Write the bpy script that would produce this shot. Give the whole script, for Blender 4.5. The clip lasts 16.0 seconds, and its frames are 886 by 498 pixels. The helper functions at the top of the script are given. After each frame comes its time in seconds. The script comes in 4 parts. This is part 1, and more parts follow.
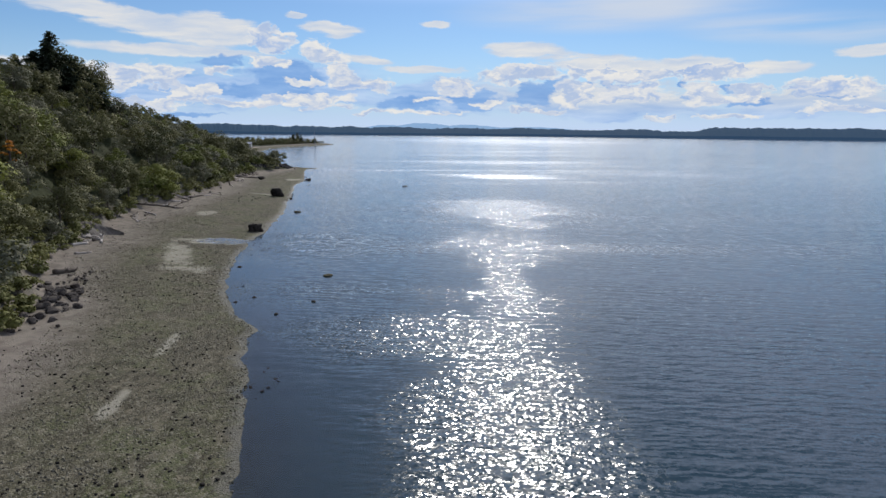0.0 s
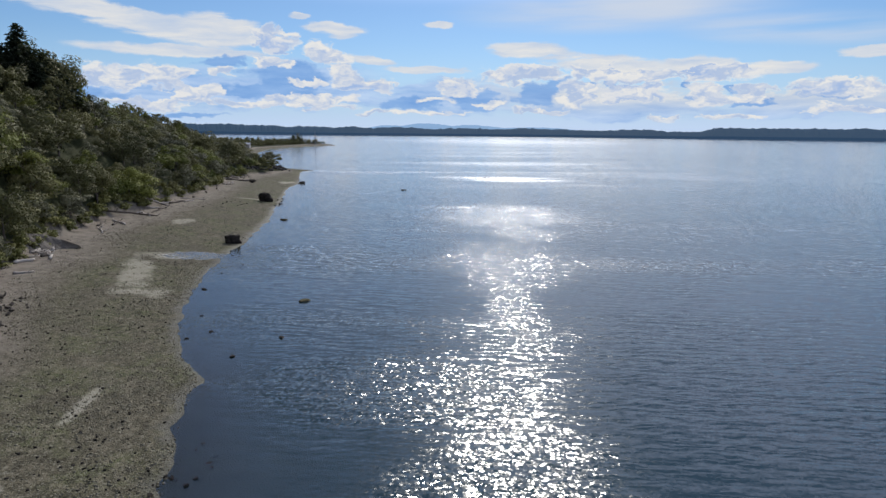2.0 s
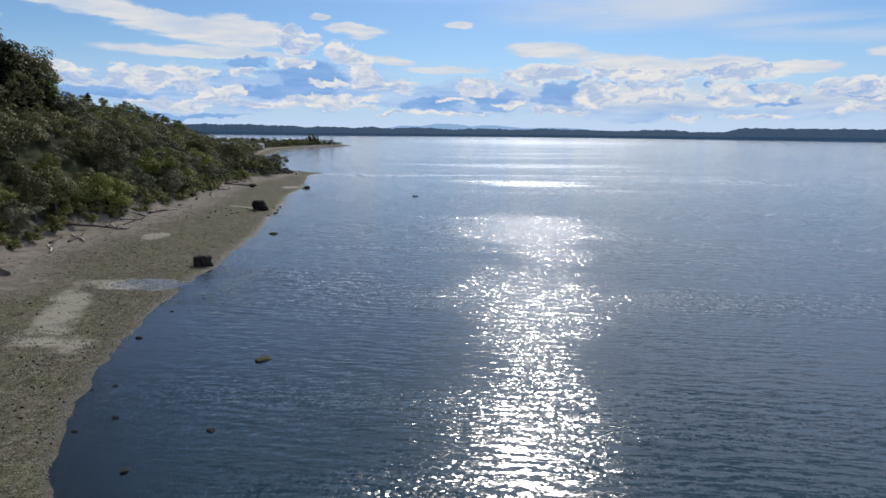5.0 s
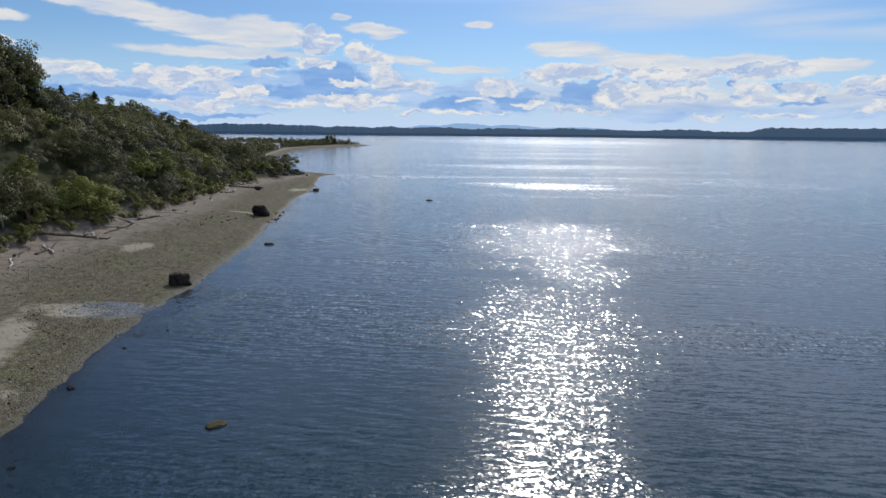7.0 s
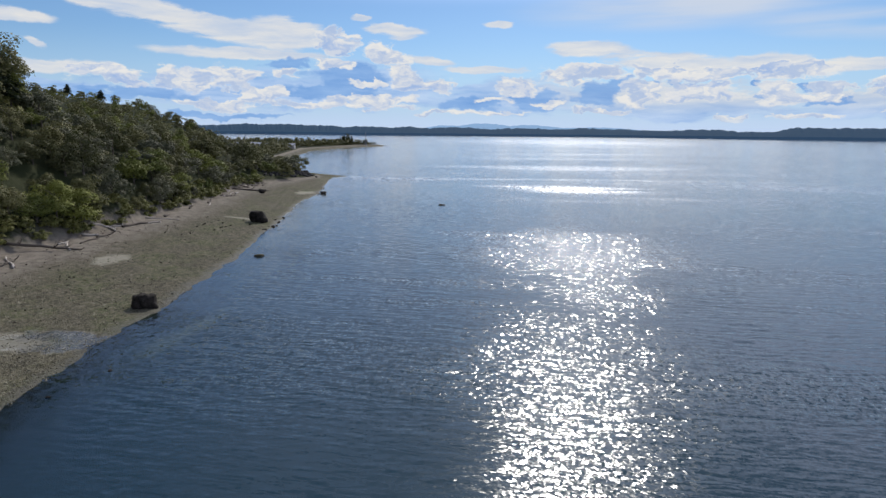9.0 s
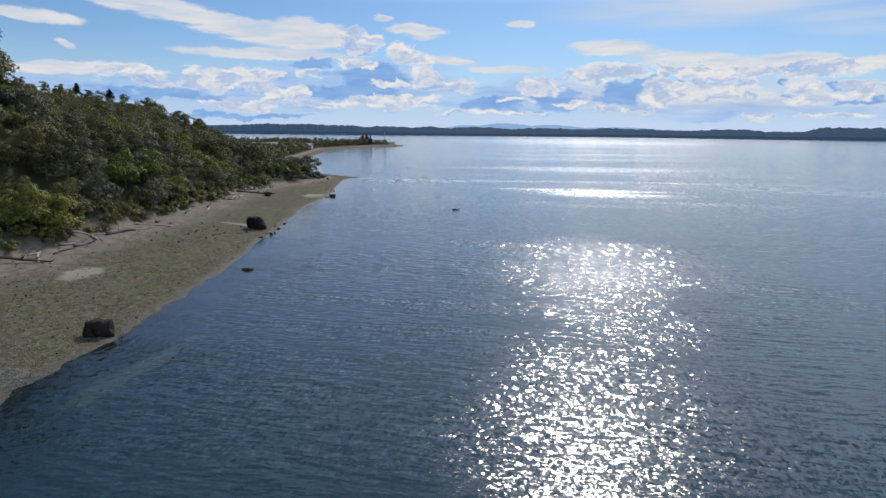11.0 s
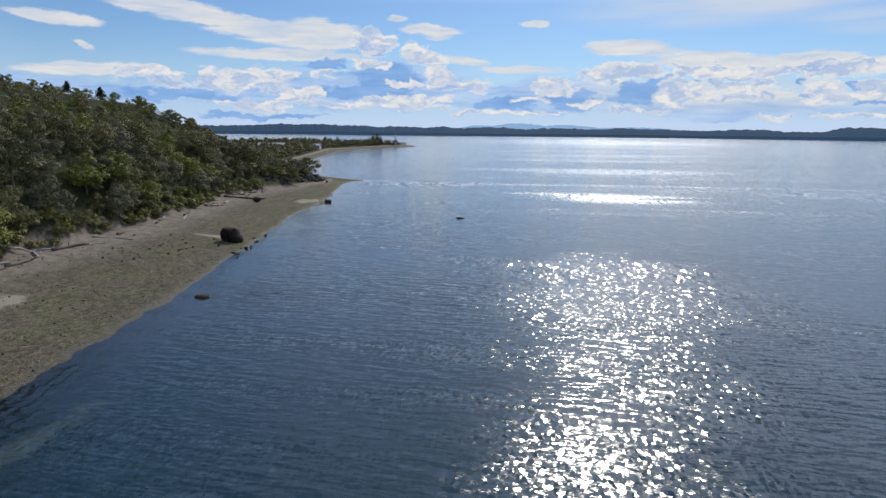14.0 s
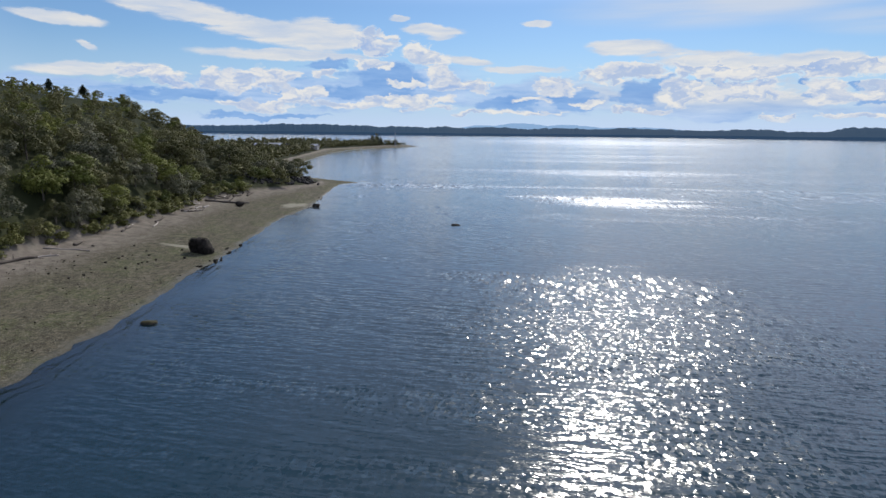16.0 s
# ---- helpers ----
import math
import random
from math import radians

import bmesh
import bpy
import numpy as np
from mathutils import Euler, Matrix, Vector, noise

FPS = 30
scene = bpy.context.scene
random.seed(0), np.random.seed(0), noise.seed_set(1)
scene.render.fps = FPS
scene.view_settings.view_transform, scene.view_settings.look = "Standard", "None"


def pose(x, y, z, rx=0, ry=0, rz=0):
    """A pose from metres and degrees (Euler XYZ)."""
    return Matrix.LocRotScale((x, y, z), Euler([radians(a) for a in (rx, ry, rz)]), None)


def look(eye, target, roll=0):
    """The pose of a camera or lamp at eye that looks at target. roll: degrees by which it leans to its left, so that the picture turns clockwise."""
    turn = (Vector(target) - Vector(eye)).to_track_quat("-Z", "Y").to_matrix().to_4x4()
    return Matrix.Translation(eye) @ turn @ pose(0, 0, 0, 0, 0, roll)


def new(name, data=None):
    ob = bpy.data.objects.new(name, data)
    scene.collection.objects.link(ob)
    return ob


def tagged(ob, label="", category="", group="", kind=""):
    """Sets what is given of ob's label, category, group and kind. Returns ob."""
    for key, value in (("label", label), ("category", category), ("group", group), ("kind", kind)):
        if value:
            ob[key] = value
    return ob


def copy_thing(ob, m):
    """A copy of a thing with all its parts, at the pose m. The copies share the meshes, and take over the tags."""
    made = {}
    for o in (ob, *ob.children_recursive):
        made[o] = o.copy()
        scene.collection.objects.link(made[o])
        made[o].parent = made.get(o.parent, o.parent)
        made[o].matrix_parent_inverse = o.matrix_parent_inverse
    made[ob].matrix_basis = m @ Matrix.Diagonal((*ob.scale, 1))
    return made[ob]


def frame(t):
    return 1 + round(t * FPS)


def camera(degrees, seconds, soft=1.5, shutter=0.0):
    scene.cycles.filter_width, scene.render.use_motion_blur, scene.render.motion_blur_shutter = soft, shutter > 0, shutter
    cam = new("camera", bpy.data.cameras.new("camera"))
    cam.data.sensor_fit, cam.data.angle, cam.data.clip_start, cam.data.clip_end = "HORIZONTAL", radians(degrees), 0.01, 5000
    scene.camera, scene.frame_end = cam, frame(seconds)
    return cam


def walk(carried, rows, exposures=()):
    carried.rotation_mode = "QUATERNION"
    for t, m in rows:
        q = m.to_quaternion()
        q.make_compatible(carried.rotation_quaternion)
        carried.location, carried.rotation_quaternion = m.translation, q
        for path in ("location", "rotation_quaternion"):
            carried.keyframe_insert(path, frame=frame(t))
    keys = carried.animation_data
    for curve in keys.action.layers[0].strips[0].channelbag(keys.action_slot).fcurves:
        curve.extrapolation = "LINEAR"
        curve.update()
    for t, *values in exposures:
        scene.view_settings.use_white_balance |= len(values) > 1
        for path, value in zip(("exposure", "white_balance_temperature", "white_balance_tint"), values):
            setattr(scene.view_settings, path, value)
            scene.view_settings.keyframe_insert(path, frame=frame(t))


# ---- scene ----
cam = camera(72.1, 16.0)
PATH = [
    (0, (-0.116, -1.989, 23.629), (-0.103, -0.025, 23.25), 0.5),
    (0.5, (0.15, 1.738, 23.599), (0.159, 3.702, 23.221), 0.5),
    (1, (0.389, 5.503, 23.609), (0.397, 7.467, 23.232), 0.5),
    (1.5, (0.622, 9.295, 23.622), (0.628, 11.259, 23.245), 0.5),
    (2, (0.905, 13.152, 23.672), (0.908, 15.116, 23.294), 0.5),
    (2.5, (1.148, 16.91, 23.695), (1.148, 18.873, 23.317), 0.5),
    (3, (1.438, 20.63, 23.728), (1.428, 22.594, 23.35), 0.5),
    (3.5, (1.698, 24.403, 23.773), (1.677, 26.367, 23.394), 0.5),
    (4, (1.936, 28.219, 23.818), (1.902, 30.183, 23.439), 0.5),
    (4.2, (2.009, 29.752, 23.819), (1.971, 31.716, 23.442), 0.5),
    (6.5, (2.573, 47.564, 23.824), (2.468, 49.525, 23.445), 0.5),
    (7, (2.723, 51.376, 23.789), (2.604, 53.336, 23.41), 0.5),
    (7.5, (2.934, 55.099, 23.751), (2.801, 57.058, 23.371), 0.5),
    (8, (3.166, 58.642, 23.717), (3.018, 60.6, 23.337), 0.5),
    (10.5, (4.285, 75.214, 23.724), (4.056, 77.164, 23.345), 0.5),
    (11, (4.44, 78.503, 23.709), (4.194, 80.451, 23.329), 0.5),
    (11.5, (4.558, 81.797, 23.711), (4.295, 83.743, 23.331), 0.5),
    (12, (4.634, 85.021, 23.71), (4.355, 86.964, 23.329), 0.5),
    (12.5, (4.723, 88.173, 23.732), (4.436, 90.116, 23.352), 0.5),
    (13, (4.825, 91.24, 23.742), (4.538, 93.183, 23.362), 0.5),
    (13.5, (4.847, 94.096, 23.732), (4.559, 96.039, 23.352), 0.5),
    (14, (4.933, 97.131, 23.713), (4.644, 99.074, 23.333), 0.5),
    (14.5, (5.023, 100.263, 23.689), (4.733, 102.205, 23.309), 0.5),
    (15, (5.045, 103.4, 23.665), (4.754, 105.341, 23.284), 0.5),
    (15.5, (5.061, 106.576, 23.68), (4.768, 108.518, 23.301), 0.5),
    (16, (5.074, 109.789, 23.705), (4.779, 111.73, 23.325), 0.5),
]
EXPOSURE = 0.0
walk(cam, [(t, look(eye, goal, roll)) for t, eye, goal, roll in PATH], [(0, EXPOSURE), (16, EXPOSURE)])

rng = np.random.default_rng(7)


# ---- node helper ----
class Nodes:
    """Short hand for building node trees; values may be numbers, tuples or sockets."""

    def __init__(self, tree):
        self.tree = tree
        tree.nodes.clear()

    def add(self, kind, ins=(), **props):
        n = self.tree.nodes.new(kind)
        if "operation" in props:
            n.operation = props["operation"]
        if "use_clamp" in props:
            n.use_clamp = props["use_clamp"]
        if "interpolation_type" in props:
            n.interpolation_type = props["interpolation_type"]
        if "data_type" in props:
            n.data_type = props["data_type"]
        if "vector_type" in props:
            n.vector_type = props["vector_type"]
        if "attribute_name" in props:
            n.attribute_name = props["attribute_name"]
        for k, v in dict(ins).items():
            if isinstance(v, bpy.types.NodeSocket):
                self.tree.links.new(v, n.inputs[k])
            else:
                n.inputs[k].default_value = v
        return n

    def math(self, op, a, b=0.0, c=0.0, clamp=False):
        return self.add("ShaderNodeMath", {0: a, 1: b, 2: c}, operation=op, use_clamp=clamp).outputs[0]

    def step(self, v, lo, hi, a=0.0, b=1.0):
        return self.add("ShaderNodeMapRange", {0: v, 1: lo, 2: hi, 3: a, 4: b}, interpolation_type="SMOOTHSTEP").outputs[0]

    def line(self, v, lo, hi, a=0.0, b=1.0):
        return self.add("ShaderNodeMapRange", {0: v, 1: lo, 2: hi, 3: a, 4: b}).outputs[0]

    def mix(self, f, a, b):
        return self.add("ShaderNodeMix", {0: f, 6: a, 7: b}, data_type="RGBA").outputs[2]

    def noise(self, vec, scale, detail=4.0, rough=0.55, distort=0.0):
        return self.add("ShaderNodeTexNoise", {"Vector": vec, "Scale": scale, "Detail": detail, "Roughness": rough, "Distortion": distort}).outputs[0]

    def place(self, vec, loc=(0, 0, 0), rot=0.0, scale=(1, 1, 1)):
        return self.add("ShaderNodeMapping", {0: vec, 1: loc, 2: (0, 0, radians(rot)), 3: scale}, vector_type="POINT").outputs[0]

    def blob(self, vec, x, y, rx, ry, rot=0.0, power=1.0):
        """1 in the middle of an ellipse, 0 at its rim and outside."""
        m = self.add("ShaderNodeMapping", {0: vec, 1: (x, y, 0), 2: (0, 0, radians(rot)), 3: (rx, ry, 1e6)}, vector_type="TEXTURE").outputs[0]
        d = self.add("ShaderNodeVectorMath", {0: m}, operation="LENGTH").outputs[1]
        return self.line(d, 0.0, 1.0, 1.0, 0.0)

    def pile(self, vec, blobs):
        """The blobs' union, built one on the other."""
        out = None
        for x, y, rx, ry, rot in blobs:
            loc = (x, y, 0) if out is None else self.add("ShaderNodeVectorMath", {0: out, 1: (1e-5, 1e-5, 0), 2: (x, y, 0)}, operation="MULTIPLY_ADD").outputs[0]
            m = self.add("ShaderNodeMapping", {0: vec, 1: loc, 2: (0, 0, radians(rot)), 3: (rx, ry, 1e6)}, vector_type="TEXTURE").outputs[0]
            d = self.math("SUBTRACT", 1.0, self.add("ShaderNodeVectorMath", {0: m}, operation="LENGTH").outputs[1], clamp=True)
            out = d if out is None else self.math("SMOOTH_MAX", out, d, 0.15)
        return out

    def most(self, values):
        out = None
        for v in values:
            out = v if out is None else self.math("SMOOTH_MAX", out, v, 0.15)
        return out


# ---- sky and sun ----
SUN_AZ, SUN_EL = 7.3, 38.0

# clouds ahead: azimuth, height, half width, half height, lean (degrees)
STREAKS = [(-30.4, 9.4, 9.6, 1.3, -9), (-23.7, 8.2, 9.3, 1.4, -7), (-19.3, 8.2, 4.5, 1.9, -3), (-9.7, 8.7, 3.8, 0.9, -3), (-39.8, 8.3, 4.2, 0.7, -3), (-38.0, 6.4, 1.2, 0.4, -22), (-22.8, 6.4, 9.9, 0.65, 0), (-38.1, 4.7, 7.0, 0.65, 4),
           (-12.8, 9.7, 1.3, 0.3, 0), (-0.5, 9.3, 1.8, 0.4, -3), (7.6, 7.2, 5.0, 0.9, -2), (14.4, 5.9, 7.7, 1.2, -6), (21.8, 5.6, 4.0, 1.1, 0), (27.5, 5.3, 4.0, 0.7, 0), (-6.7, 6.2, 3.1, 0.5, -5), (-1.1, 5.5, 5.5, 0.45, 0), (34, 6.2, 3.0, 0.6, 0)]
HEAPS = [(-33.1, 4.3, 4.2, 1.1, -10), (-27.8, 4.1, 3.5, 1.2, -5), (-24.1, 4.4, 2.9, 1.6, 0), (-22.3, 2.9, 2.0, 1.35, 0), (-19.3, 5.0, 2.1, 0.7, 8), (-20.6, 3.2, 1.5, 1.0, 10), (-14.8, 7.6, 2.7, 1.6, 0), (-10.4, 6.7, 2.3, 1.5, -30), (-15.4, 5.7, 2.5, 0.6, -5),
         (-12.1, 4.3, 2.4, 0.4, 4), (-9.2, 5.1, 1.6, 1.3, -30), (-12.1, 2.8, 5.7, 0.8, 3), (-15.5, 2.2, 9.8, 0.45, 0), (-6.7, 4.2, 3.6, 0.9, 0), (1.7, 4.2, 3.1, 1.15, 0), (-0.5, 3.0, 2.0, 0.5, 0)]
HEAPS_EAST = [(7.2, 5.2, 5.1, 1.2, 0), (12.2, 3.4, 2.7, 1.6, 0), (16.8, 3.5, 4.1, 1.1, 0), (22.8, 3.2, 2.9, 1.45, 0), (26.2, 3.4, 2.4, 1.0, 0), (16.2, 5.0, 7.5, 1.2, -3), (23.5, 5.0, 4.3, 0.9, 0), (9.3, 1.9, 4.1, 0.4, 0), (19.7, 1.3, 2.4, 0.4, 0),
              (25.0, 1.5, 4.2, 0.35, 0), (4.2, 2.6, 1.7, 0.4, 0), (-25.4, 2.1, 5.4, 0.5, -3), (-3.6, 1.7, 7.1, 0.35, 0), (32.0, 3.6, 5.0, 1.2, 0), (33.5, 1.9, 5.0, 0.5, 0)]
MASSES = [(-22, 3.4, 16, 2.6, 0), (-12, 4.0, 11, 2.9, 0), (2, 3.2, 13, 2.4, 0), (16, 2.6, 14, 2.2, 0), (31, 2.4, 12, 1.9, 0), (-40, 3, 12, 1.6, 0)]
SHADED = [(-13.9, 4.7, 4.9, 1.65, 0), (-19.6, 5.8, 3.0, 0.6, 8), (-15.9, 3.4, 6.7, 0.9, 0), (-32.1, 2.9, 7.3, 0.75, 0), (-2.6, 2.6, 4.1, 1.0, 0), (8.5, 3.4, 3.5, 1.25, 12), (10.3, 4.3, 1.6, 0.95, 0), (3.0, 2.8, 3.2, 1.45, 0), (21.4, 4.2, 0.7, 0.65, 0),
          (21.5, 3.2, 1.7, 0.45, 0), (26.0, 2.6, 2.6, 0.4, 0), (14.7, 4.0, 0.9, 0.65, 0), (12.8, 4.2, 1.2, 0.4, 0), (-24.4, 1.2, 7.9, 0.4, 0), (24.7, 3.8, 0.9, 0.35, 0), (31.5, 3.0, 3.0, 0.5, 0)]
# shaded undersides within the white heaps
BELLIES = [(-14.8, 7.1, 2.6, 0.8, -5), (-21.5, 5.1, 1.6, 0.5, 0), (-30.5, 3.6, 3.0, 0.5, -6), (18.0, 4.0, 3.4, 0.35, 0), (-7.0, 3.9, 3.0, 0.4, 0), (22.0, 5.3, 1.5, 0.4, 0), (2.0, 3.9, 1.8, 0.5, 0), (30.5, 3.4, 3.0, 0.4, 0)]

world = bpy.data.worlds.new("sky")
scene.world = world
world.use_nodes = True
g = Nodes(world.node_tree)
way = g.add("ShaderNodeTexCoord").outputs["Generated"]
xyz = g.add("ShaderNodeSeparateXYZ", {0: way}).outputs
az = g.math("MULTIPLY", g.math("ARCTAN2", xyz[0], xyz[1]), 57.2958)
el = g.math("MULTIPLY", g.math("ARCSINE", xyz[2]), 57.2958)
flat = g.add("ShaderNodeCombineXYZ", {0: az, 1: el, 2: 0.0}).outputs[0]
warp = g.add("ShaderNodeTexNoise", {"Vector": g.place(flat, scale=(0.45, 0.9, 1)), "Scale": 1.0, "Detail": 5.0, "Roughness": 0.55}).outputs["Color"]
warp = g.add("ShaderNodeVectorMath", {0: warp, 1: (0.5, 0.5, 0.5)}, operation="SUBTRACT").outputs[0]
warp = g.add("ShaderNodeVectorMath", {0: warp, 1: (4.4, 2.2, 0)}, operation="MULTIPLY").outputs[0]
bent = g.add("ShaderNodeVectorMath", {0: flat, 1: warp}).outputs[0]
eased = g.add("ShaderNodeVectorMath", {0: flat, 1: g.add("ShaderNodeVectorMath", {0: warp, 1: (0.35, 0.35, 0)}, operation="MULTIPLY").outputs[0]}).outputs[0]
air = g.add("ShaderNodeTexSky")
air.sky_type, air.sun_disc, air.sun_elevation, air.sun_rotation = "NISHITA", False, radians(SUN_EL), radians(SUN_AZ)
air.altitude, air.air_density, air.dust_density, air.ozone_density = 20.0, 1.0, 0.3, 3.0
sky = air.outputs[0]

streak_n = g.noise(g.place(eased, rot=5, scale=(0.16, 1.0, 1)), 1.0, 8.0, 0.60)
heap_n = g.noise(g.place(bent, loc=(3.1, 7.7, 0), scale=(0.55, 0.85, 1)), 1.0, 9.0, 0.58, 0.0)
heap_up = g.noise(g.place(bent, loc=(3.1 - 0.06, 7.7 + 0.30, 0), scale=(0.55, 0.85, 1)), 1.0, 4.0, 0.50, 0.0)
heap_lo = g.noise(g.place(bent, loc=(3.1, 7.7, 0), scale=(0.55, 0.85, 1)), 1.0, 4.0, 0.50, 0.0)
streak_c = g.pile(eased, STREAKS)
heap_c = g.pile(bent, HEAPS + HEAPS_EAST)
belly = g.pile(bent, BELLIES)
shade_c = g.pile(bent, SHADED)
# clouds outside the stretch above: overhead and behind
over = g.step(g.noise(g.place(way, scale=(1, 1, 3.0)), 1.3, 4.0, 0.5), 0.25, 0.80)
above = g.step(el, 10.5, 15.5)
side = g.step(g.math("ABSOLUTE", az), 40.0, 52.0)
elsewhere = g.math("MULTIPLY", g.math("MULTIPLY", over, g.step(az, -50.0, 16.0, 0.22, 1.0)), g.math("MAXIMUM", above, side))

streak_v = g.line(g.noise(g.place(eased, loc=(9, 2, 0), rot=4, scale=(0.20, 1.5, 1)), 1.0, 6.0, 0.56), 0.3, 0.68)
streak_d = g.step(g.math("ADD", g.math("MULTIPLY", streak_c, 1.8), g.math("MULTIPLY", g.math("SUBTRACT", streak_n, 0.5), 3.2)), 0.16, 0.80)
heap_d = g.step(g.math("ADD", g.math("MULTIPLY", heap_c, 1.5), g.math("MULTIPLY", g.math("SUBTRACT", heap_n, 0.5), 3.4)), 0.20, 0.62)
streak_d = g.math("MULTIPLY", streak_d, g.step(streak_c, 0.10, 0.36))
heap_d = g.math("MULTIPLY", heap_d, g.step(heap_c, 0.12, 0.32))
veil = g.most([g.blob(flat, 15, 10.3, 17, 2.2, 0), g.blob(flat, 29, 8.2, 12, 1.6, -4), g.blob(flat, 22, 12.5, 30, 2.0, 0)])
veil_d = g.math("MULTIPLY", g.math("MULTIPLY", g.step(veil, 0.0, 0.7), 0.95), g.step(g.noise(g.place(flat, loc=(5, 1, 0), rot=3, scale=(0.05, 0.55, 1)), 1.0, 4.0, 0.5), 0.25, 0.7))
lit = g.line(g.math("SUBTRACT", heap_lo, heap_up), -0.09, 0.09)
core = g.math("MULTIPLY", g.step(heap_d, 0.4, 1.0), g.step(g.math("ADD", belly, g.math("MULTIPLY", g.math("SUBTRACT", heap_n, 0.5), 0.9)), -0.05, 0.45))
dark = g.math("MULTIPLY", core, g.line(lit, 0.0, 1.0, 1.0, 0.45), clamp=True)
soft = g.math("MULTIPLY", g.line(lit, 0.0, 1.0, 1.0, 0.0), g.step(heap_d, 0.2, 1.0))
CLOUD_WHITE, CLOUD_GREY, CLOUD_BLUE = (0.84, 0.825, 0.79, 1), (0.46, 0.56, 0.75, 1), (0.34, 0.48, 0.76, 1)
heap_col = g.mix(dark, g.mix(soft, CLOUD_WHITE, CLOUD_GREY), CLOUD_BLUE)
blue = g.add("ShaderNodeVectorMath", {0: sky, 3: 0.075}, operation="SCALE").outputs[0]
blue = g.add("ShaderNodeVectorMath", {0: blue, 1: (0.76, 0.96, 1.20)}, operation="MULTIPLY").outputs[0]
haze = g.step(el, 8.5, 0.5)
col = g.mix(g.math("MULTIPLY", haze, 0.8), blue, (0.44, 0.61, 0.87, 1))
col = g.mix(g.step(el, 2.2, 0.0, 0.0, 0.7), col, (0.56, 0.69, 0.92, 1))
col = g.mix(g.math("MULTIPLY", elsewhere, 0.9), col, (1.26, 1.36, 1.76, 1))
col = g.mix(veil_d, col, (0.60, 0.67, 0.79, 1))
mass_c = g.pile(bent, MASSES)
mass_d = g.step(g.math("ADD", g.math("MULTIPLY", mass_c, 1.3), g.math("MULTIPLY", g.math("SUBTRACT", streak_n, 0.5), 1.6)), 0.2, 0.75)
mass_d = g.math("MULTIPLY", mass_d, g.step(mass_c, 0.10, 0.38))
bank = g.mix(streak_v, (0.24, 0.42, 0.76, 1), (0.50, 0.64, 0.88, 1))
pale = g.mix(streak_v, (0.50, 0.58, 0.73, 1), (0.74, 0.73, 0.71, 1))
col = g.mix(g.math("MULTIPLY", mass_d, 0.85), col, g.mix(g.math("MULTIPLY", g.step(az, -4.0, 14.0), g.step(el, 1.2, 3.4)), bank, pale))
col = g.mix(g.math("MULTIPLY", streak_d, 0.93), col, g.mix(streak_v, (0.52, 0.61, 0.76, 1), (0.80, 0.785, 0.76, 1)))
deep = g.step(g.math("ADD", g.math("MULTIPLY", shade_c, 1.5), g.math("MULTIPLY", g.math("SUBTRACT", heap_lo, 0.5), 1.3)), 0.2, 0.75)
deep = g.math("MULTIPLY", deep, g.step(shade_c, 0.11, 0.30))
col = g.mix(g.math("MULTIPLY", deep, 0.88), col, g.mix(streak_v, (0.15, 0.33, 0.69, 1), (0.27, 0.46, 0.79, 1)))
low = g.step(el, 0.3, 1.5)
col = g.mix(g.math("MULTIPLY", heap_d, low), col, heap_col)
back = g.add("ShaderNodeBackground", {0: col, 1: 1.0})
g.tree.links.new(back.outputs[0], g.add("ShaderNodeOutputWorld").inputs[0])

sun = new("sun", bpy.data.lights.new("sun", "SUN"))
sun.data.energy, sun.data.angle, sun.data.color = 4.3, radians(0.53), (1.0, 0.95, 0.87)
a, e = radians(SUN_AZ), radians(SUN_EL)
sun.matrix_world = look((300 * math.sin(a) * math.cos(e), 300 * math.cos(a) * math.cos(e), 300 * math.sin(e)), (0, 0, 0))


# ---- materials ----
def material(name):
    m = bpy.data.materials.new(name)
    m.use_nodes = True
    n = Nodes(m.node_tree)
    return m, n, n.add("ShaderNodeTexCoord").outputs["Object"]


def finish(n, shader):
    n.tree.links.new(shader, n.add("ShaderNodeOutputMaterial").inputs[0])


def solid(n, color, rough=0.8, normal=None, spec=0.06):
    ins = {"Base Color": color, "Roughness": rough, "Specular IOR Level": spec}
    if normal is not None:
        ins["Normal"] = normal
    return n.add("ShaderNodeBsdfPrincipled", ins).outputs[0]


def bump(n, height, distance, strength=1.0):
    return n.add("ShaderNodeBump", {"Height": height, "Distance": distance, "Strength": strength}).outputs[0]


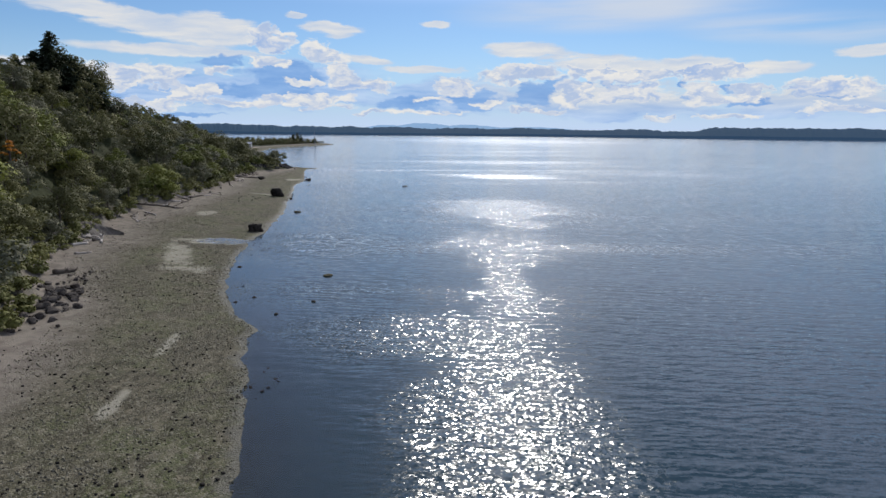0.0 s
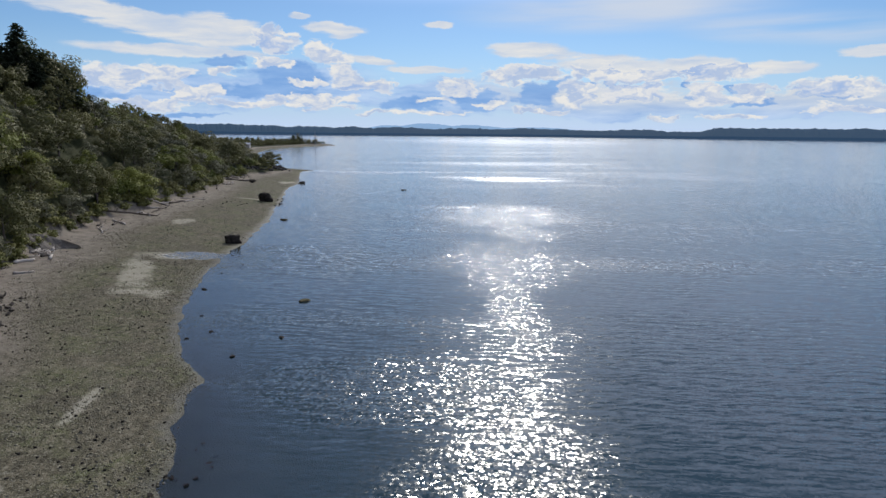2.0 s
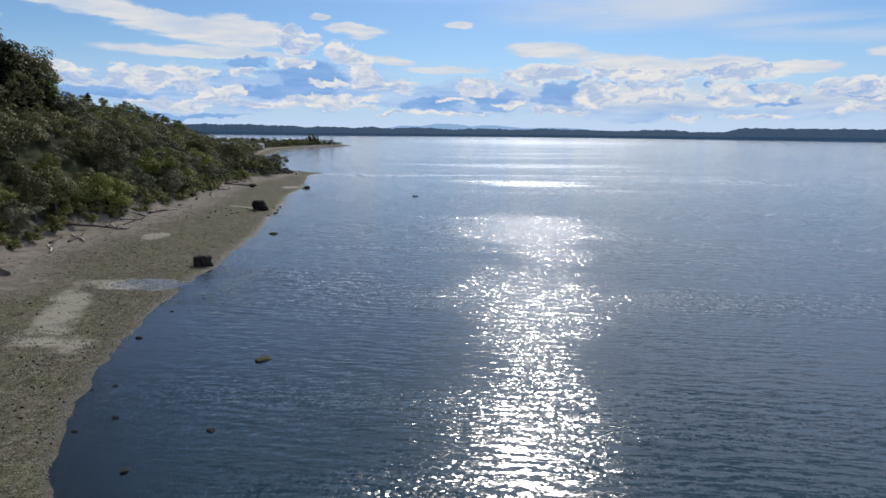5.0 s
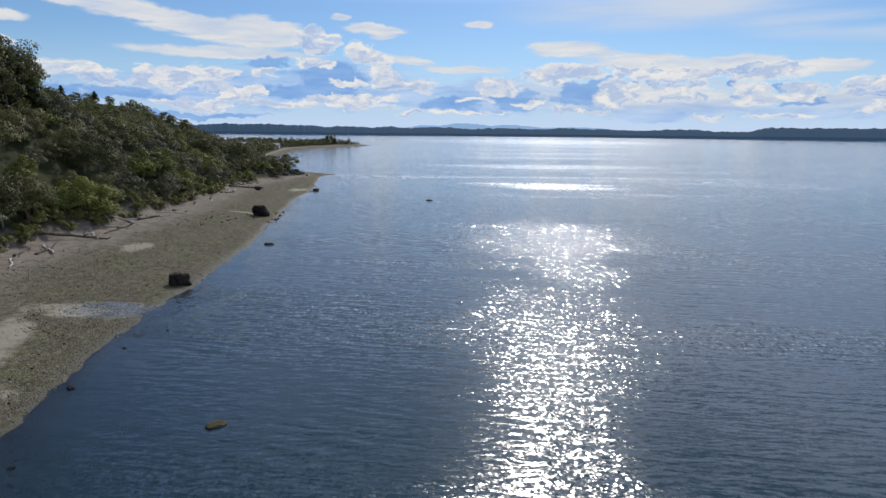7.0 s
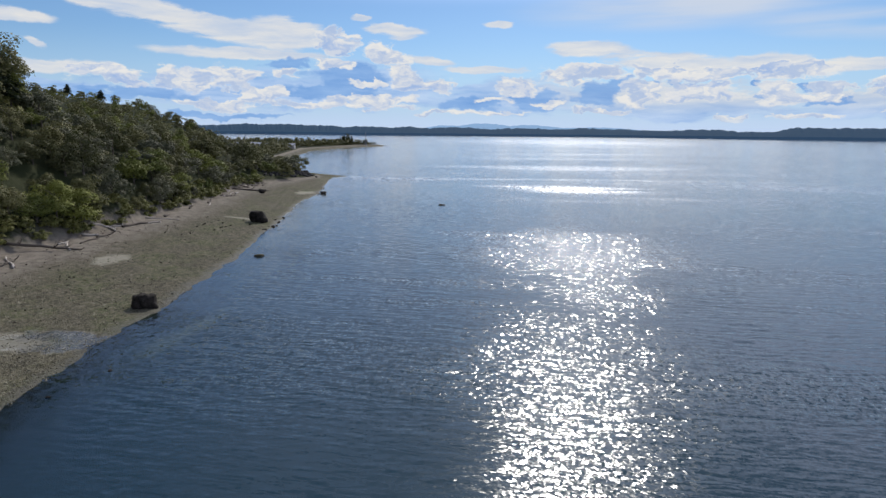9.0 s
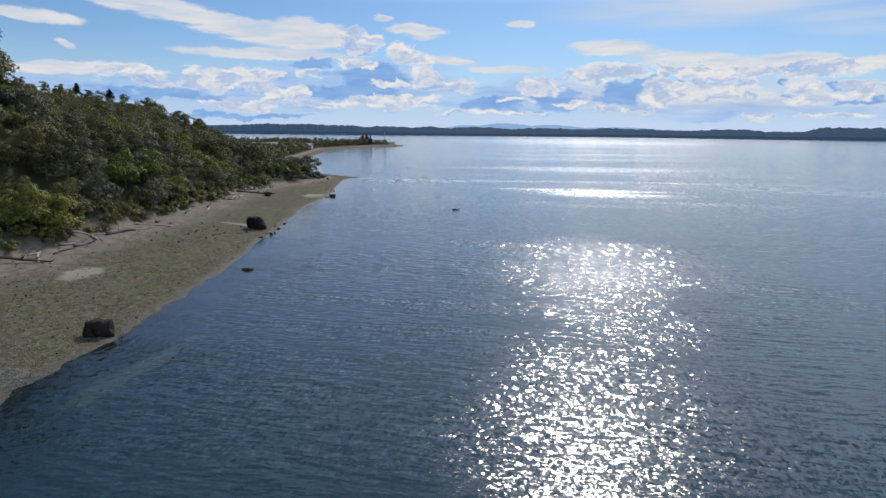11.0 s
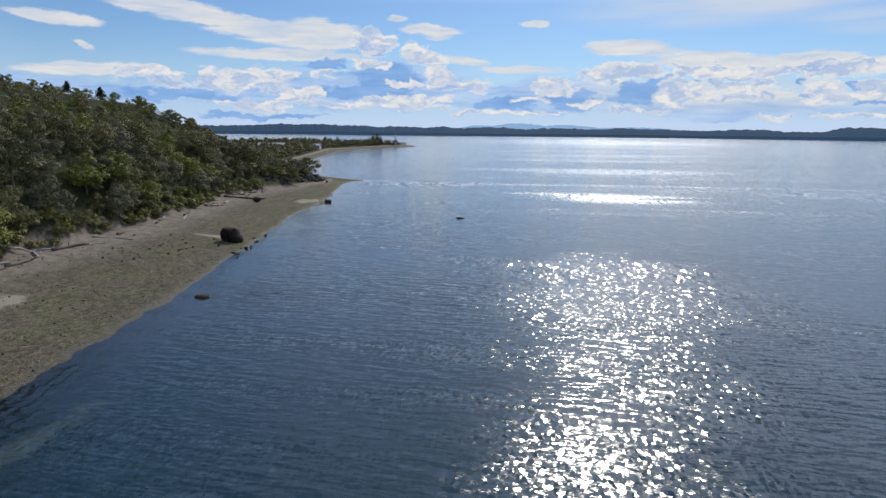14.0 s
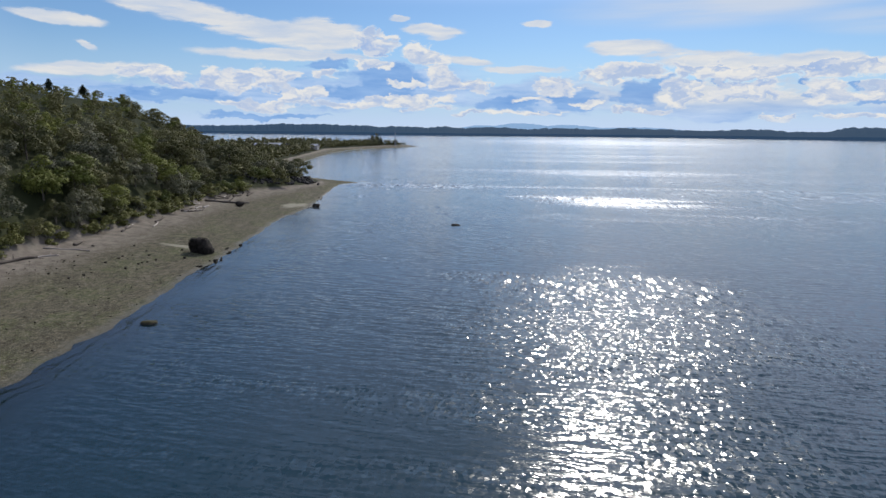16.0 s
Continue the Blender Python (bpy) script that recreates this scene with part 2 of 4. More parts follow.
def mat_ground():
    m, n, p = material("beach_gravel")
    shore = n.add("ShaderNodeAttribute", attribute_name="shore").outputs["Fac"]
    big = n.noise(p, 0.07, 5.0, 0.6)
    mid = n.noise(p, 0.55, 5.0, 0.6)
    fine = n.noise(p, 5.0, 6.0, 0.65)
    vor = n.add("ShaderNodeTexVoronoi", {"Vector": p, "Scale": 6.5, "Randomness": 1.0})
    vor2 = n.add("ShaderNodeTexVoronoi", {"Vector": p, "Scale": 15.0, "Randomness": 1.0})
    s = n.math("ADD", shore, n.math("MULTIPLY", n.math("SUBTRACT", big, 0.5), 0.35))
    s = n.math("ADD", s, n.math("MULTIPLY", n.math("SUBTRACT", mid, 0.5), 0.16))
    gravel = n.mix(n.step(mid, 0.3, 0.7), (0.070, 0.060, 0.040, 1), (0.120, 0.102, 0.070, 1))
    sep = n.add("ShaderNodeSeparateXYZ", {0: p}).outputs
    along = n.add("ShaderNodeCombineXYZ", {0: n.math("MULTIPLY", shore, 9.0), 1: n.math("MULTIPLY", sep[1], 0.045), 2: 0.0}).outputs[0]
    band = n.noise(along, 1.0, 6.0, 0.65)
    gravel = n.mix(n.math("MULTIPLY", n.step(band, 0.48, 0.68), 0.55), gravel, (0.175, 0.152, 0.110, 1))
    gravel = n.mix(n.math("MULTIPLY", n.step(band, 0.46, 0.30), 0.5), gravel, (0.055, 0.050, 0.032, 1))
    algae = n.math("MULTIPLY", n.step(n.noise(n.place(p, loc=(40, 9, 0)), 0.11, 6.0, 0.65), 0.42, 0.60), n.step(mid, 0.3, 0.6))
    algae = n.math("MULTIPLY", algae, n.step(s, 0.70, 0.45))
    gravel = n.mix(n.math("MULTIPLY", algae, 0.75), gravel, (0.088, 0.105, 0.034, 1))
    mott = n.noise(n.place(p, scale=(1.0, 0.6, 1)), 1.5, 6.0, 0.7)
    gravel = n.mix(n.math("MULTIPLY", n.step(mott, 0.50, 0.64), 0.85), gravel, (0.200, 0.172, 0.122, 1))
    gravel = n.mix(n.math("MULTIPLY", n.step(mott, 0.50, 0.36), 0.85), gravel, (0.036, 0.032, 0.020, 1))
    upper = n.mix(n.step(mid, 0.35, 0.65), (0.170, 0.142, 0.118, 1), (0.250, 0.212, 0.178, 1))
    col = n.mix(n.step(s, 0.52, 0.86), gravel, upper)
    sand = n.most([n.blob(p, -50.0, 124, 6.5, 5.0, 20), n.blob(p, -49.5, 111, 3.6, 18, 24), n.blob(p, -43, 99, 7, 3.6, 0), n.blob(p, -29.5, 61, 0.9, 5, 8), n.blob(p, -27.4, 46, 1.0, 4.5, 8),
                   n.blob(p, -64, 165, 4.0, 7, 10), n.blob(p, -64, 220, 9, 2.0, -8), n.blob(p, -70, 292, 5, 10, 0)])
    sand0 = sand
    sand = n.math("ADD", sand, n.math("MULTIPLY", n.math("SUBTRACT", n.noise(p, 0.22, 7.0, 0.70), 0.5), 2.2))
    sandy = n.math("MULTIPLY", n.step(sand, 0.14, 0.62), n.step(sand0, 0.0, 0.25))
    col = n.mix(n.math("MULTIPLY", sandy, 0.72), col, (0.380, 0.345, 0.280, 1))
    # single pebbles: pale, dark and green
    tone = n.add("ShaderNodeSeparateColor", {0: vor.outputs["Color"]}).outputs
    tone2 = n.add("ShaderNodeSeparateColor", {0: vor2.outputs["Color"]}).outputs
    pebbly = n.step(s, 0.95, 0.55)
    pebbly = n.math("MULTIPLY", pebbly, n.math("SUBTRACT", 1.0, n.math("MULTIPLY", sandy, 0.8)))
    col = n.mix(n.math("MULTIPLY", n.math("MULTIPLY", n.step(tone[0], 0.80, 0.95), 0.65), pebbly), col, (0.290, 0.265, 0.210, 1))
    col = n.mix(n.math("MULTIPLY", n.math("MULTIPLY", n.step(tone[1], 0.75, 0.95), 0.5), pebbly), col, (0.026, 0.023, 0.014, 1))
    col = n.mix(n.math("MULTIPLY", n.math("MULTIPLY", n.step(tone2[0], 0.6, 0.95), 0.5), pebbly), col, (0.240, 0.215, 0.165, 1))
    col = n.mix(n.math("MULTIPLY", n.math("MULTIPLY", n.step(tone2[1], 0.6, 0.95), 0.6), pebbly), col, (0.040, 0.037, 0.029, 1))
    wet = n.step(n.math("ADD", shore, n.math("MULTIPLY", n.math("SUBTRACT", mid, 0.5), 0.10)), 0.07, 0.01)
    pool0 = n.blob(p, -46, 126, 8.0, 5.0, 15)
    pool = n.math("MULTIPLY", n.step(n.math("ADD", pool0, n.math("MULTIPLY", n.math("SUBTRACT", mid, 0.5), 0.9)), 0.2, 0.36), n.step(pool0, 0.0, 0.15))
    wet = n.math("MAXIMUM", wet, n.math("MULTIPLY", pool, 0.25))
    col = n.mix(n.math("MULTIPLY", wet, 0.55), col, (0.045, 0.042, 0.028, 1))
    soil = n.mix(mid, (0.022, 0.026, 0.012, 1), (0.045, 0.050, 0.022, 1))
    col = n.mix(n.step(n.math("ADD", shore, n.math("MULTIPLY", n.math("SUBTRACT", mid, 0.5), 0.25)), 1.0, 1.12), col, soil)
    seabed = n.step(shore, -0.02, -0.10)
    col = n.mix(n.math("MULTIPLY", seabed, 0.8), col, n.mix(n.step(big, 0.45, 0.65), (0.030, 0.036, 0.024, 1), (0.085, 0.100, 0.065, 1)))
    col = n.add("ShaderNodeVectorMath", {0: col, 1: (0.70, 0.725, 0.72)}, operation="MULTIPLY").outputs[0]
    h = n.math("ADD", n.math("MULTIPLY", vor.outputs["Distance"], -0.6), n.math("MULTIPLY", fine, 0.5))
    h = n.math("ADD", h, n.math("MULTIPLY", vor2.outputs["Distance"], -0.3))
    finish(n, solid(n, col, n.math("SUBTRACT", 0.85, n.math("MULTIPLY", n.math("MAXIMUM", pool, n.math("MULTIPLY", wet, 0.3)), 0.62)), bump(n, n.math("MULTIPLY", h, n.line(pool, 0, 1, 1, 0.05)), 0.10, 0.8), n.line(n.math("MAXIMUM", pool, n.math("MULTIPLY", wet, 0.5)), 0.0, 1.0, 0.04, 0.5)))
    return m


def mat_water():
    m, n, p = material("sea_water")
    depth = n.add("ShaderNodeAttribute", attribute_name="depth").outputs["Fac"]
    sep = n.add("ShaderNodeSeparateXYZ", {0: p}).outputs
    out = sep[1]

    def scaled(v, k):
        return n.add("ShaderNodeVectorMath", {0: v, 3: k}, operation="SCALE").outputs[0]

    def plus(v, w):
        return n.add("ShaderNodeVectorMath", {0: v, 1: w}).outputs[0]

    def facets(rot, sx, scale, detail, kx, ky):
        """Slopes of small facets, stretched along the crests."""
        v = n.add("ShaderNodeTexNoise", {"Vector": n.place(p, rot=rot, scale=(sx, 1.0, 1)), "Scale": scale, "Detail": detail, "Roughness": 0.5}).outputs["Color"]
        v = n.add("ShaderNodeVectorMath", {0: v, 1: (0.5, 0.5, 0.5)}, operation="SUBTRACT").outputs[0]
        return n.add("ShaderNodeVectorMath", {0: v, 1: (kx, ky, 0)}, operation="MULTIPLY").outputs[0]

    def train(length, turn, slope, seed):
        """Slopes of a wandering wave train whose crests run nearly across the water."""
        a, k = radians(turn), 2 * math.pi / length
        run = n.math("ADD", n.math("MULTIPLY", sep[0], k * math.sin(a)), n.math("MULTIPLY", sep[1], k * math.cos(a)))
        wander = n.noise(n.place(p, loc=(seed, seed * 3.1, 0), rot=-turn, scale=(0.16 / length, 0.42 / length, 1)), 1.0, 3.0, 0.55)
        swell = n.step(n.noise(n.place(p, loc=(seed * 7, seed, 0), scale=(0.10 / length, 0.16 / length, 1)), 1.0, 2.0, 0.5), 0.32, 0.66, 0.35, 1.0)
        v = n.math("MULTIPLY", n.math("SINE", n.math("ADD", run, n.math("MULTIPLY", wander, 22.0))), n.math("MULTIPLY", swell, slope))
        return n.add("ShaderNodeCombineXYZ", {0: n.math("MULTIPLY", v, math.sin(a)), 1: n.math("MULTIPLY", v, math.cos(a)), 2: 0.0}).outputs[0]

    # gusts: where they fall the water is covered in steep small facets
    edge = n.math("MULTIPLY", n.math("SUBTRACT", n.noise(n.place(p, scale=(0.5, 1.0, 1)), 0.075, 6.0, 0.68), 0.5), 1.7)
    near = n.most([n.blob(p, 13, 126, 22, 30, 0), n.blob(p, -3, 68, 22, 16, 0), n.blob(p, 6, 40, 15, 36, 0), n.blob(p, 11, 92, 5, 26, 0), n.blob(p, 20, 158, 12, 30, 0)])
    far = n.blob(p, 20, 190, 38, 36, 0)
    remote = n.most([n.blob(p, 30, 325, 70, 38, -12), n.blob(p, 40, 480, 120, 50, 0), n.blob(p, 80, 760, 170, 60, 0), n.blob(p, 140, 1700, 420, 700, 0)])
    bands = n.math("MULTIPLY", n.math("SUBTRACT", n.noise(n.place(p, loc=(60, 20, 0), rot=-4, scale=(0.10, 1.0, 1)), 0.022, 5.0, 0.62), 0.52), 3.6)
    patch = n.math("MAXIMUM", n.step(n.math("ADD", near, edge), 0.05, 0.65, 0.0, 0.74), n.step(n.math("ADD", far, edge), 0.0, 0.65, 0.0, 0.92))
    patch = n.math("MAXIMUM", patch, n.math("MULTIPLY", n.step(n.math("ADD", remote, bands), 0.0, 0.7, 0.0, 1.0), n.step(out, 300.0, 520.0, 0.95, 0.32)))
    # slicks in the lee of the shore and here and there
    gust = n.noise(n.place(p, rot=8, scale=(0.4, 1.0, 1)), 0.022, 4.0, 0.6)
    lee = n.step(n.math("ADD", depth, n.math("MULTIPLY", n.math("SUBTRACT", gust, 0.5), 0.9)), 0.05, 0.75, 0.22, 1.0)
    wind = n.math("MULTIPLY", n.step(gust, 0.30, 0.66, 0.45, 1.0), lee)
    wind = n.math("MULTIPLY", wind, n.step(out, 130.0, 360.0, 1.0, 0.45))

    waves = plus(plus(train(1.35, 4, 0.090, 1.7), train(0.82, -13, 0.065, 5.2)), plus(train(2.3, 13, 0.040, 9.4), train(0.55, 7, 0.085, 3.3)))
    small = plus(facets(5, 0.6, 7.0, 2.0, 0.34, 0.42), facets(-6, 0.45, 2.4, 2.0, 0.20, 0.28))

    def glints(rot, wide, deep, share):
        """Single facets, each with one slope of its own; mostly gentle, some steep."""
        v = n.add("ShaderNodeTexVoronoi", {"Vector": n.place(p, rot=rot, scale=(1 / wide, 1 / deep, 1)), "Scale": 1.0, "Randomness": 1.0}).outputs["Color"]
        v = n.add("ShaderNodeVectorMath", {0: v, 1: (0.5, 0.5, 0.5)}, operation="SUBTRACT").outputs[0]
        size = n.add("ShaderNodeVectorMath", {0: v}, operation="LENGTH").outputs[1]
        v = scaled(v, n.math("MULTIPLY", n.math("ADD", n.math("MULTIPLY", size, 0.72), 0.05), share))
        return n.add("ShaderNodeVectorMath", {0: v, 1: (0.85, 1.0, 0)}, operation="MULTIPLY").outputs[0]

    # finer facets close by, coarser ones farther out
    steep = plus(glints(5, 0.25, 0.27, n.step(out, 150.0, 90.0)), glints(-4, 0.32, 0.56, n.math("MULTIPLY", n.step(out, 90.0, 150.0), n.step(out, 215.0, 165.0))))
    steep = plus(steep, plus(glints(3, 0.48, 1.4, n.math("MULTIPLY", n.step(out, 165.0, 215.0), n.step(out, 320.0, 250.0))), glints(0, 0.9, 3.6, n.step(out, 250.0, 320.0, 0.0, 1.3))))
    slope = plus(scaled(plus(waves, small), wind), scaled(steep, patch))
    # laps that run in along the waterline
    lap = n.math("SINE", n.math("ADD", n.math("MULTIPLY", depth, 78.0), n.math("MULTIPLY", n.noise(p, 0.25, 3.0, 0.5), 9.0)))
    lap = n.math("MULTIPLY", n.math("MULTIPLY", lap, 0.07), n.math("MULTIPLY", n.step(depth, 0.02, 0.08), n.step(depth, 0.50, 0.15)))
    lap = n.math("MULTIPLY", lap, n.step(out, 120.0, 150.0))
    slope = plus(slope, n.add("ShaderNodeCombineXYZ", {0: lap, 1: n.math("MULTIPLY", lap, 0.5), 2: 0.0}).outputs[0])
    nrm = n.add("ShaderNodeVectorMath", {0: plus(slope, (0, 0, 1))}, operation="NORMALIZE").outputs[0]
    murk = n.math("SUBTRACT", 1.0, n.math("POWER", 0.10, n.math("MAXIMUM", depth, 0.0)))
    # a pale bar of sand seen through the shallow water
    bar0 = n.blob(p, -33.2, 131, 2.6, 20, -5)
    bar = n.math("MULTIPLY", n.step(n.math("ADD", bar0, n.math("MULTIPLY", n.math("SUBTRACT", n.noise(p, 0.30, 5.0, 0.65), 0.5), 1.8)), 0.2, 0.8), n.step(bar0, 0.0, 0.3))
    deep = n.mix(n.math("MULTIPLY", bar, 0.8), (0.006, 0.023, 0.034, 1), (0.040, 0.062, 0.060, 1))
    body = n.add("ShaderNodeBsdfDiffuse", {"Color": deep}).outputs[0]
    clear = n.add("ShaderNodeBsdfTransparent", {"Color": (0.55, 0.68, 0.62, 1)}).outputs[0]
    under = n.add("ShaderNodeMixShader", {0: murk, 1: clear, 2: body}).outputs[0]
    shine = n.add("ShaderNodeBsdfGlossy", {"Color": (1, 1, 1, 1), "Roughness": n.math("ADD", n.math("MULTIPLY", n.line(patch, 0.0, 1.0, 0.13, 0.18), n.step(out, 250.0, 600.0, 1.0, 0.85)), n.math("MULTIPLY", patch, n.step(out, 240.0, 320.0, 0.0, 0.09))), "Normal": nrm}).outputs[0]
    fres = n.add("ShaderNodeFresnel", {"IOR": 1.34, "Normal": nrm}).outputs[0]
    finish(n, n.add("ShaderNodeMixShader", {0: fres, 1: under, 2: shine}).outputs[0])
    return m


def mat_leaf(name, dark, light, dry=(0.13, 0.12, 0.04, 1)):
    m, n, p = material(name)
    own = n.add("ShaderNodeObjectInfo").outputs["Random"]
    leaf = n.add("ShaderNodeNewGeometry").outputs["Random Per Island"]
    f = n.math("ADD", n.math("MULTIPLY", own, 0.75), n.math("MULTIPLY", leaf, 0.25))
    col = n.mix(f, dark, light)
    col = n.mix(n.math("MULTIPLY", n.step(leaf, 0.9, 1.0), 0.5), col, dry)
    col = n.add("ShaderNodeVectorMath", {0: col, 1: (0.93, 0.86, 0.92)}, operation="MULTIPLY").outputs[0]
    a = solid(n, col, 0.65, spec=0.12)
    b = n.add("ShaderNodeBsdfTranslucent", {"Color": n.mix(0.4, col, (0.13, 0.18, 0.04, 1))}).outputs[0]
    finish(n, n.add("ShaderNodeMixShader", {0: 0.10, 1: a, 2: b}).outputs[0])
    return m


def mat_rock(name, a, b, moss=0.0):
    m, n, p = material(name)
    own = n.add("ShaderNodeObjectInfo").outputs["Random"]
    isl = n.add("ShaderNodeNewGeometry").outputs["Random Per Island"]
    big, fine = n.noise(p, 0.9, 5.0, 0.65), n.noise(p, 7.0, 6.0, 0.7)
    col = n.mix(n.math("ADD", n.math("MULTIPLY", n.step(big, 0.35, 0.65), 0.6), n.math("MULTIPLY", n.math("ADD", own, isl), 0.2)), a, b)
    col = n.mix(n.math("MULTIPLY", n.step(fine, 0.55, 0.75), 0.35), col, b)
    up = n.add("ShaderNodeSeparateXYZ", {0: n.add("ShaderNodeNewGeometry").outputs["Normal"]}).outputs[2]
    weed = n.math("MULTIPLY", n.step(n.math("ADD", up, n.math("MULTIPLY", n.math("SUBTRACT", big, 0.5), 2.0)), 0.2, 0.7), moss)
    col = n.mix(weed, col, n.mix(fine, (0.11, 0.085, 0.030, 1), (0.05, 0.06, 0.02, 1)))
    finish(n, solid(n, col, 0.75, bump(n, n.math("ADD", fine, big), 0.12, 0.9), 0.05))
    return m


def mat_wood(name, a, b):
    m, n, p = material(name)
    own = n.add("ShaderNodeObjectInfo").outputs["Random"]
    grain = n.noise(n.place(p, scale=(14, 14, 0.8)), 1.0, 5.0, 0.6)
    col = n.mix(n.math("ADD", n.math("MULTIPLY", grain, 0.6), n.math("MULTIPLY", own, 0.4)), a, b)
    finish(n, solid(n, col, 0.85, bump(n, grain, 0.03, 0.8)))
    return m


def mat_hazed_land(name, color, haze_glow, haze_share):
    """Far land; the haze of the air between is painted in as an even emission."""
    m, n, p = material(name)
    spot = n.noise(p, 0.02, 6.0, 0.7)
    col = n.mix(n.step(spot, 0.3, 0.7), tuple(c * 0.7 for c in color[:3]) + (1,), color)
    air = n.add("ShaderNodeEmission", {"Color": haze_glow, "Strength": 1.0}).outputs[0]
    finish(n, n.add("ShaderNodeMixShader", {0: haze_share, 1: solid(n, col, 0.9), 2: air}).outputs[0])
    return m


def mat_plain(name, color, rough=0.7):
    m, n, p = material(name)
    spot = n.noise(p, 2.0, 5.0, 0.6)
    finish(n, solid(n, n.mix(spot, tuple(c * 0.75 for c in color[:3]) + (1,), color), rough))
    return m


GROUND, WATER = mat_ground(), mat_water()
LEAF_ALDER = mat_leaf("alder_leaf", (0.046, 0.054, 0.022, 1), (0.155, 0.155, 0.058, 1))
LEAF_MAPLE = mat_leaf("maple_leaf", (0.066, 0.090, 0.020, 1), (0.190, 0.215, 0.044, 1))
LEAF_WILLOW = mat_leaf("willow_leaf", (0.064, 0.074, 0.044, 1), (0.160, 0.166, 0.095, 1))
LEAF_SCRUB = mat_leaf("scrub_leaf", (0.078, 0.092, 0.026, 1), (0.185, 0.190, 0.056, 1))
LEAF_ROWAN = mat_leaf("rowan_leaf", (0.30, 0.12, 0.012, 1), (0.50, 0.22, 0.02, 1))
LEAF_FIR = mat_leaf("fir_needle", (0.022, 0.032, 0.020, 1), (0.050, 0.066, 0.036, 1), (0.03, 0.03, 0.015, 1))
BARK = mat_wood("bark", (0.06, 0.05, 0.04, 1), (0.15, 0.13, 0.11, 1))
DRIFT = mat_wood("driftwood", (0.20, 0.175, 0.15, 1), (0.42, 0.39, 0.35, 1))
DRIFT_DARK = mat_wood("wet_driftwood", (0.05, 0.042, 0.035, 1), (0.14, 0.12, 0.10, 1))
STONE = mat_rock("grey_stone", (0.028, 0.024, 0.021, 1), (0.095, 0.083, 0.072, 1))
STONE_DARK = mat_rock("dark_boulder_stone", (0.008, 0.007, 0.006, 1), (0.046, 0.040, 0.034, 1))
STONE_WEED = mat_rock("weedy_stone", (0.022, 0.020, 0.014, 1), (0.07, 0.062, 0.045, 1), 0.35)
RIPRAP = mat_rock("riprap_stone", (0.022, 0.021, 0.021, 1), (0.060, 0.058, 0.057, 1))
CLAY = mat_rock("clay", (0.075, 0.066, 0.056, 1), (0.150, 0.134, 0.115, 1))
# blue emission in these two stands in for the haze over distant land
FAR_WOOD = mat_hazed_land("far_wooded_shore", (0.035, 0.055, 0.045, 1), (0.036, 0.076, 0.152, 1), 0.75)
FAR_PEAK = mat_hazed_land("far_mountain", (0.10, 0.14, 0.2, 1), (0.27, 0.44, 0.70, 1), 0.9)
PAINT, ROOF, STEEL = mat_plain("pale_siding", (0.34, 0.33, 0.31, 1)), mat_plain("metal_roof", (0.30, 0.31, 0.33, 1), 0.6), mat_plain("galvanised_steel", (0.30, 0.31, 0.32, 1), 0.5)


# ---- mesh helpers ----
def mesh_from(name, verts, faces, mat, smooth=False):
    me = bpy.data.meshes.new(name)
    me.from_pydata(verts, [], faces)
    me.materials.append(mat)
    if smooth:
        me.polygons.foreach_set("use_smooth", np.ones(len(me.polygons), dtype=bool))
    me.update()
    return me


def quads(name, corners, mat):
    """A mesh of loose four-cornered pieces; corners has the shape (count, 4, 3)."""
    k = len(corners)
    me = bpy.data.meshes.new(name)
    me.vertices.add(4 * k)
    me.vertices.foreach_set("co", np.ascontiguousarray(corners, dtype=np.float32).ravel())
    me.loops.add(4 * k)
    me.loops.foreach_set("vertex_index", np.arange(4 * k, dtype=np.int32))
    me.polygons.add(k)
    me.polygons.foreach_set("loop_start", np.arange(0, 4 * k, 4, dtype=np.int32))
    me.materials.append(mat)
    me.update(calc_edges=True)
    return me


def part(name, me, parent, label=""):
    ob = new(name, me)
    ob.parent = parent
    return tagged(ob, label)


def sheet(name, xs, ys, z, mat, values=None):
    """A grid over the lines xs and ys with heights z[iy, ix] and extra values on its corners."""
    nx, ny = len(xs), len(ys)
    gx, gy = np.meshgrid(xs, ys)
    me = bpy.data.meshes.new(name)
    me.vertices.add(nx * ny)
    me.vertices.foreach_set("co", np.stack([gx, gy, z], -1).astype(np.float32).ravel())
    i = (np.arange(ny - 1)[:, None] * nx + np.arange(nx - 1)[None]).ravel()
    f = np.stack([i, i + 1, i + 1 + nx, i + nx], -1).astype(np.int32)
    me.loops.add(f.size)
    me.loops.foreach_set("vertex_index", f.ravel())
    me.polygons.add(len(f))
    me.polygons.foreach_set("loop_start", np.arange(0, f.size, 4, dtype=np.int32))
    me.polygons.foreach_set("use_smooth", np.ones(len(f), dtype=bool))
    me.materials.append(mat)
    for key, v in (values or {}).items():
        me.attributes.new(key, "FLOAT", "POINT").data.foreach_set("value", v.astype(np.float32).ravel())
    me.update(calc_edges=True)
    return new(name, me)


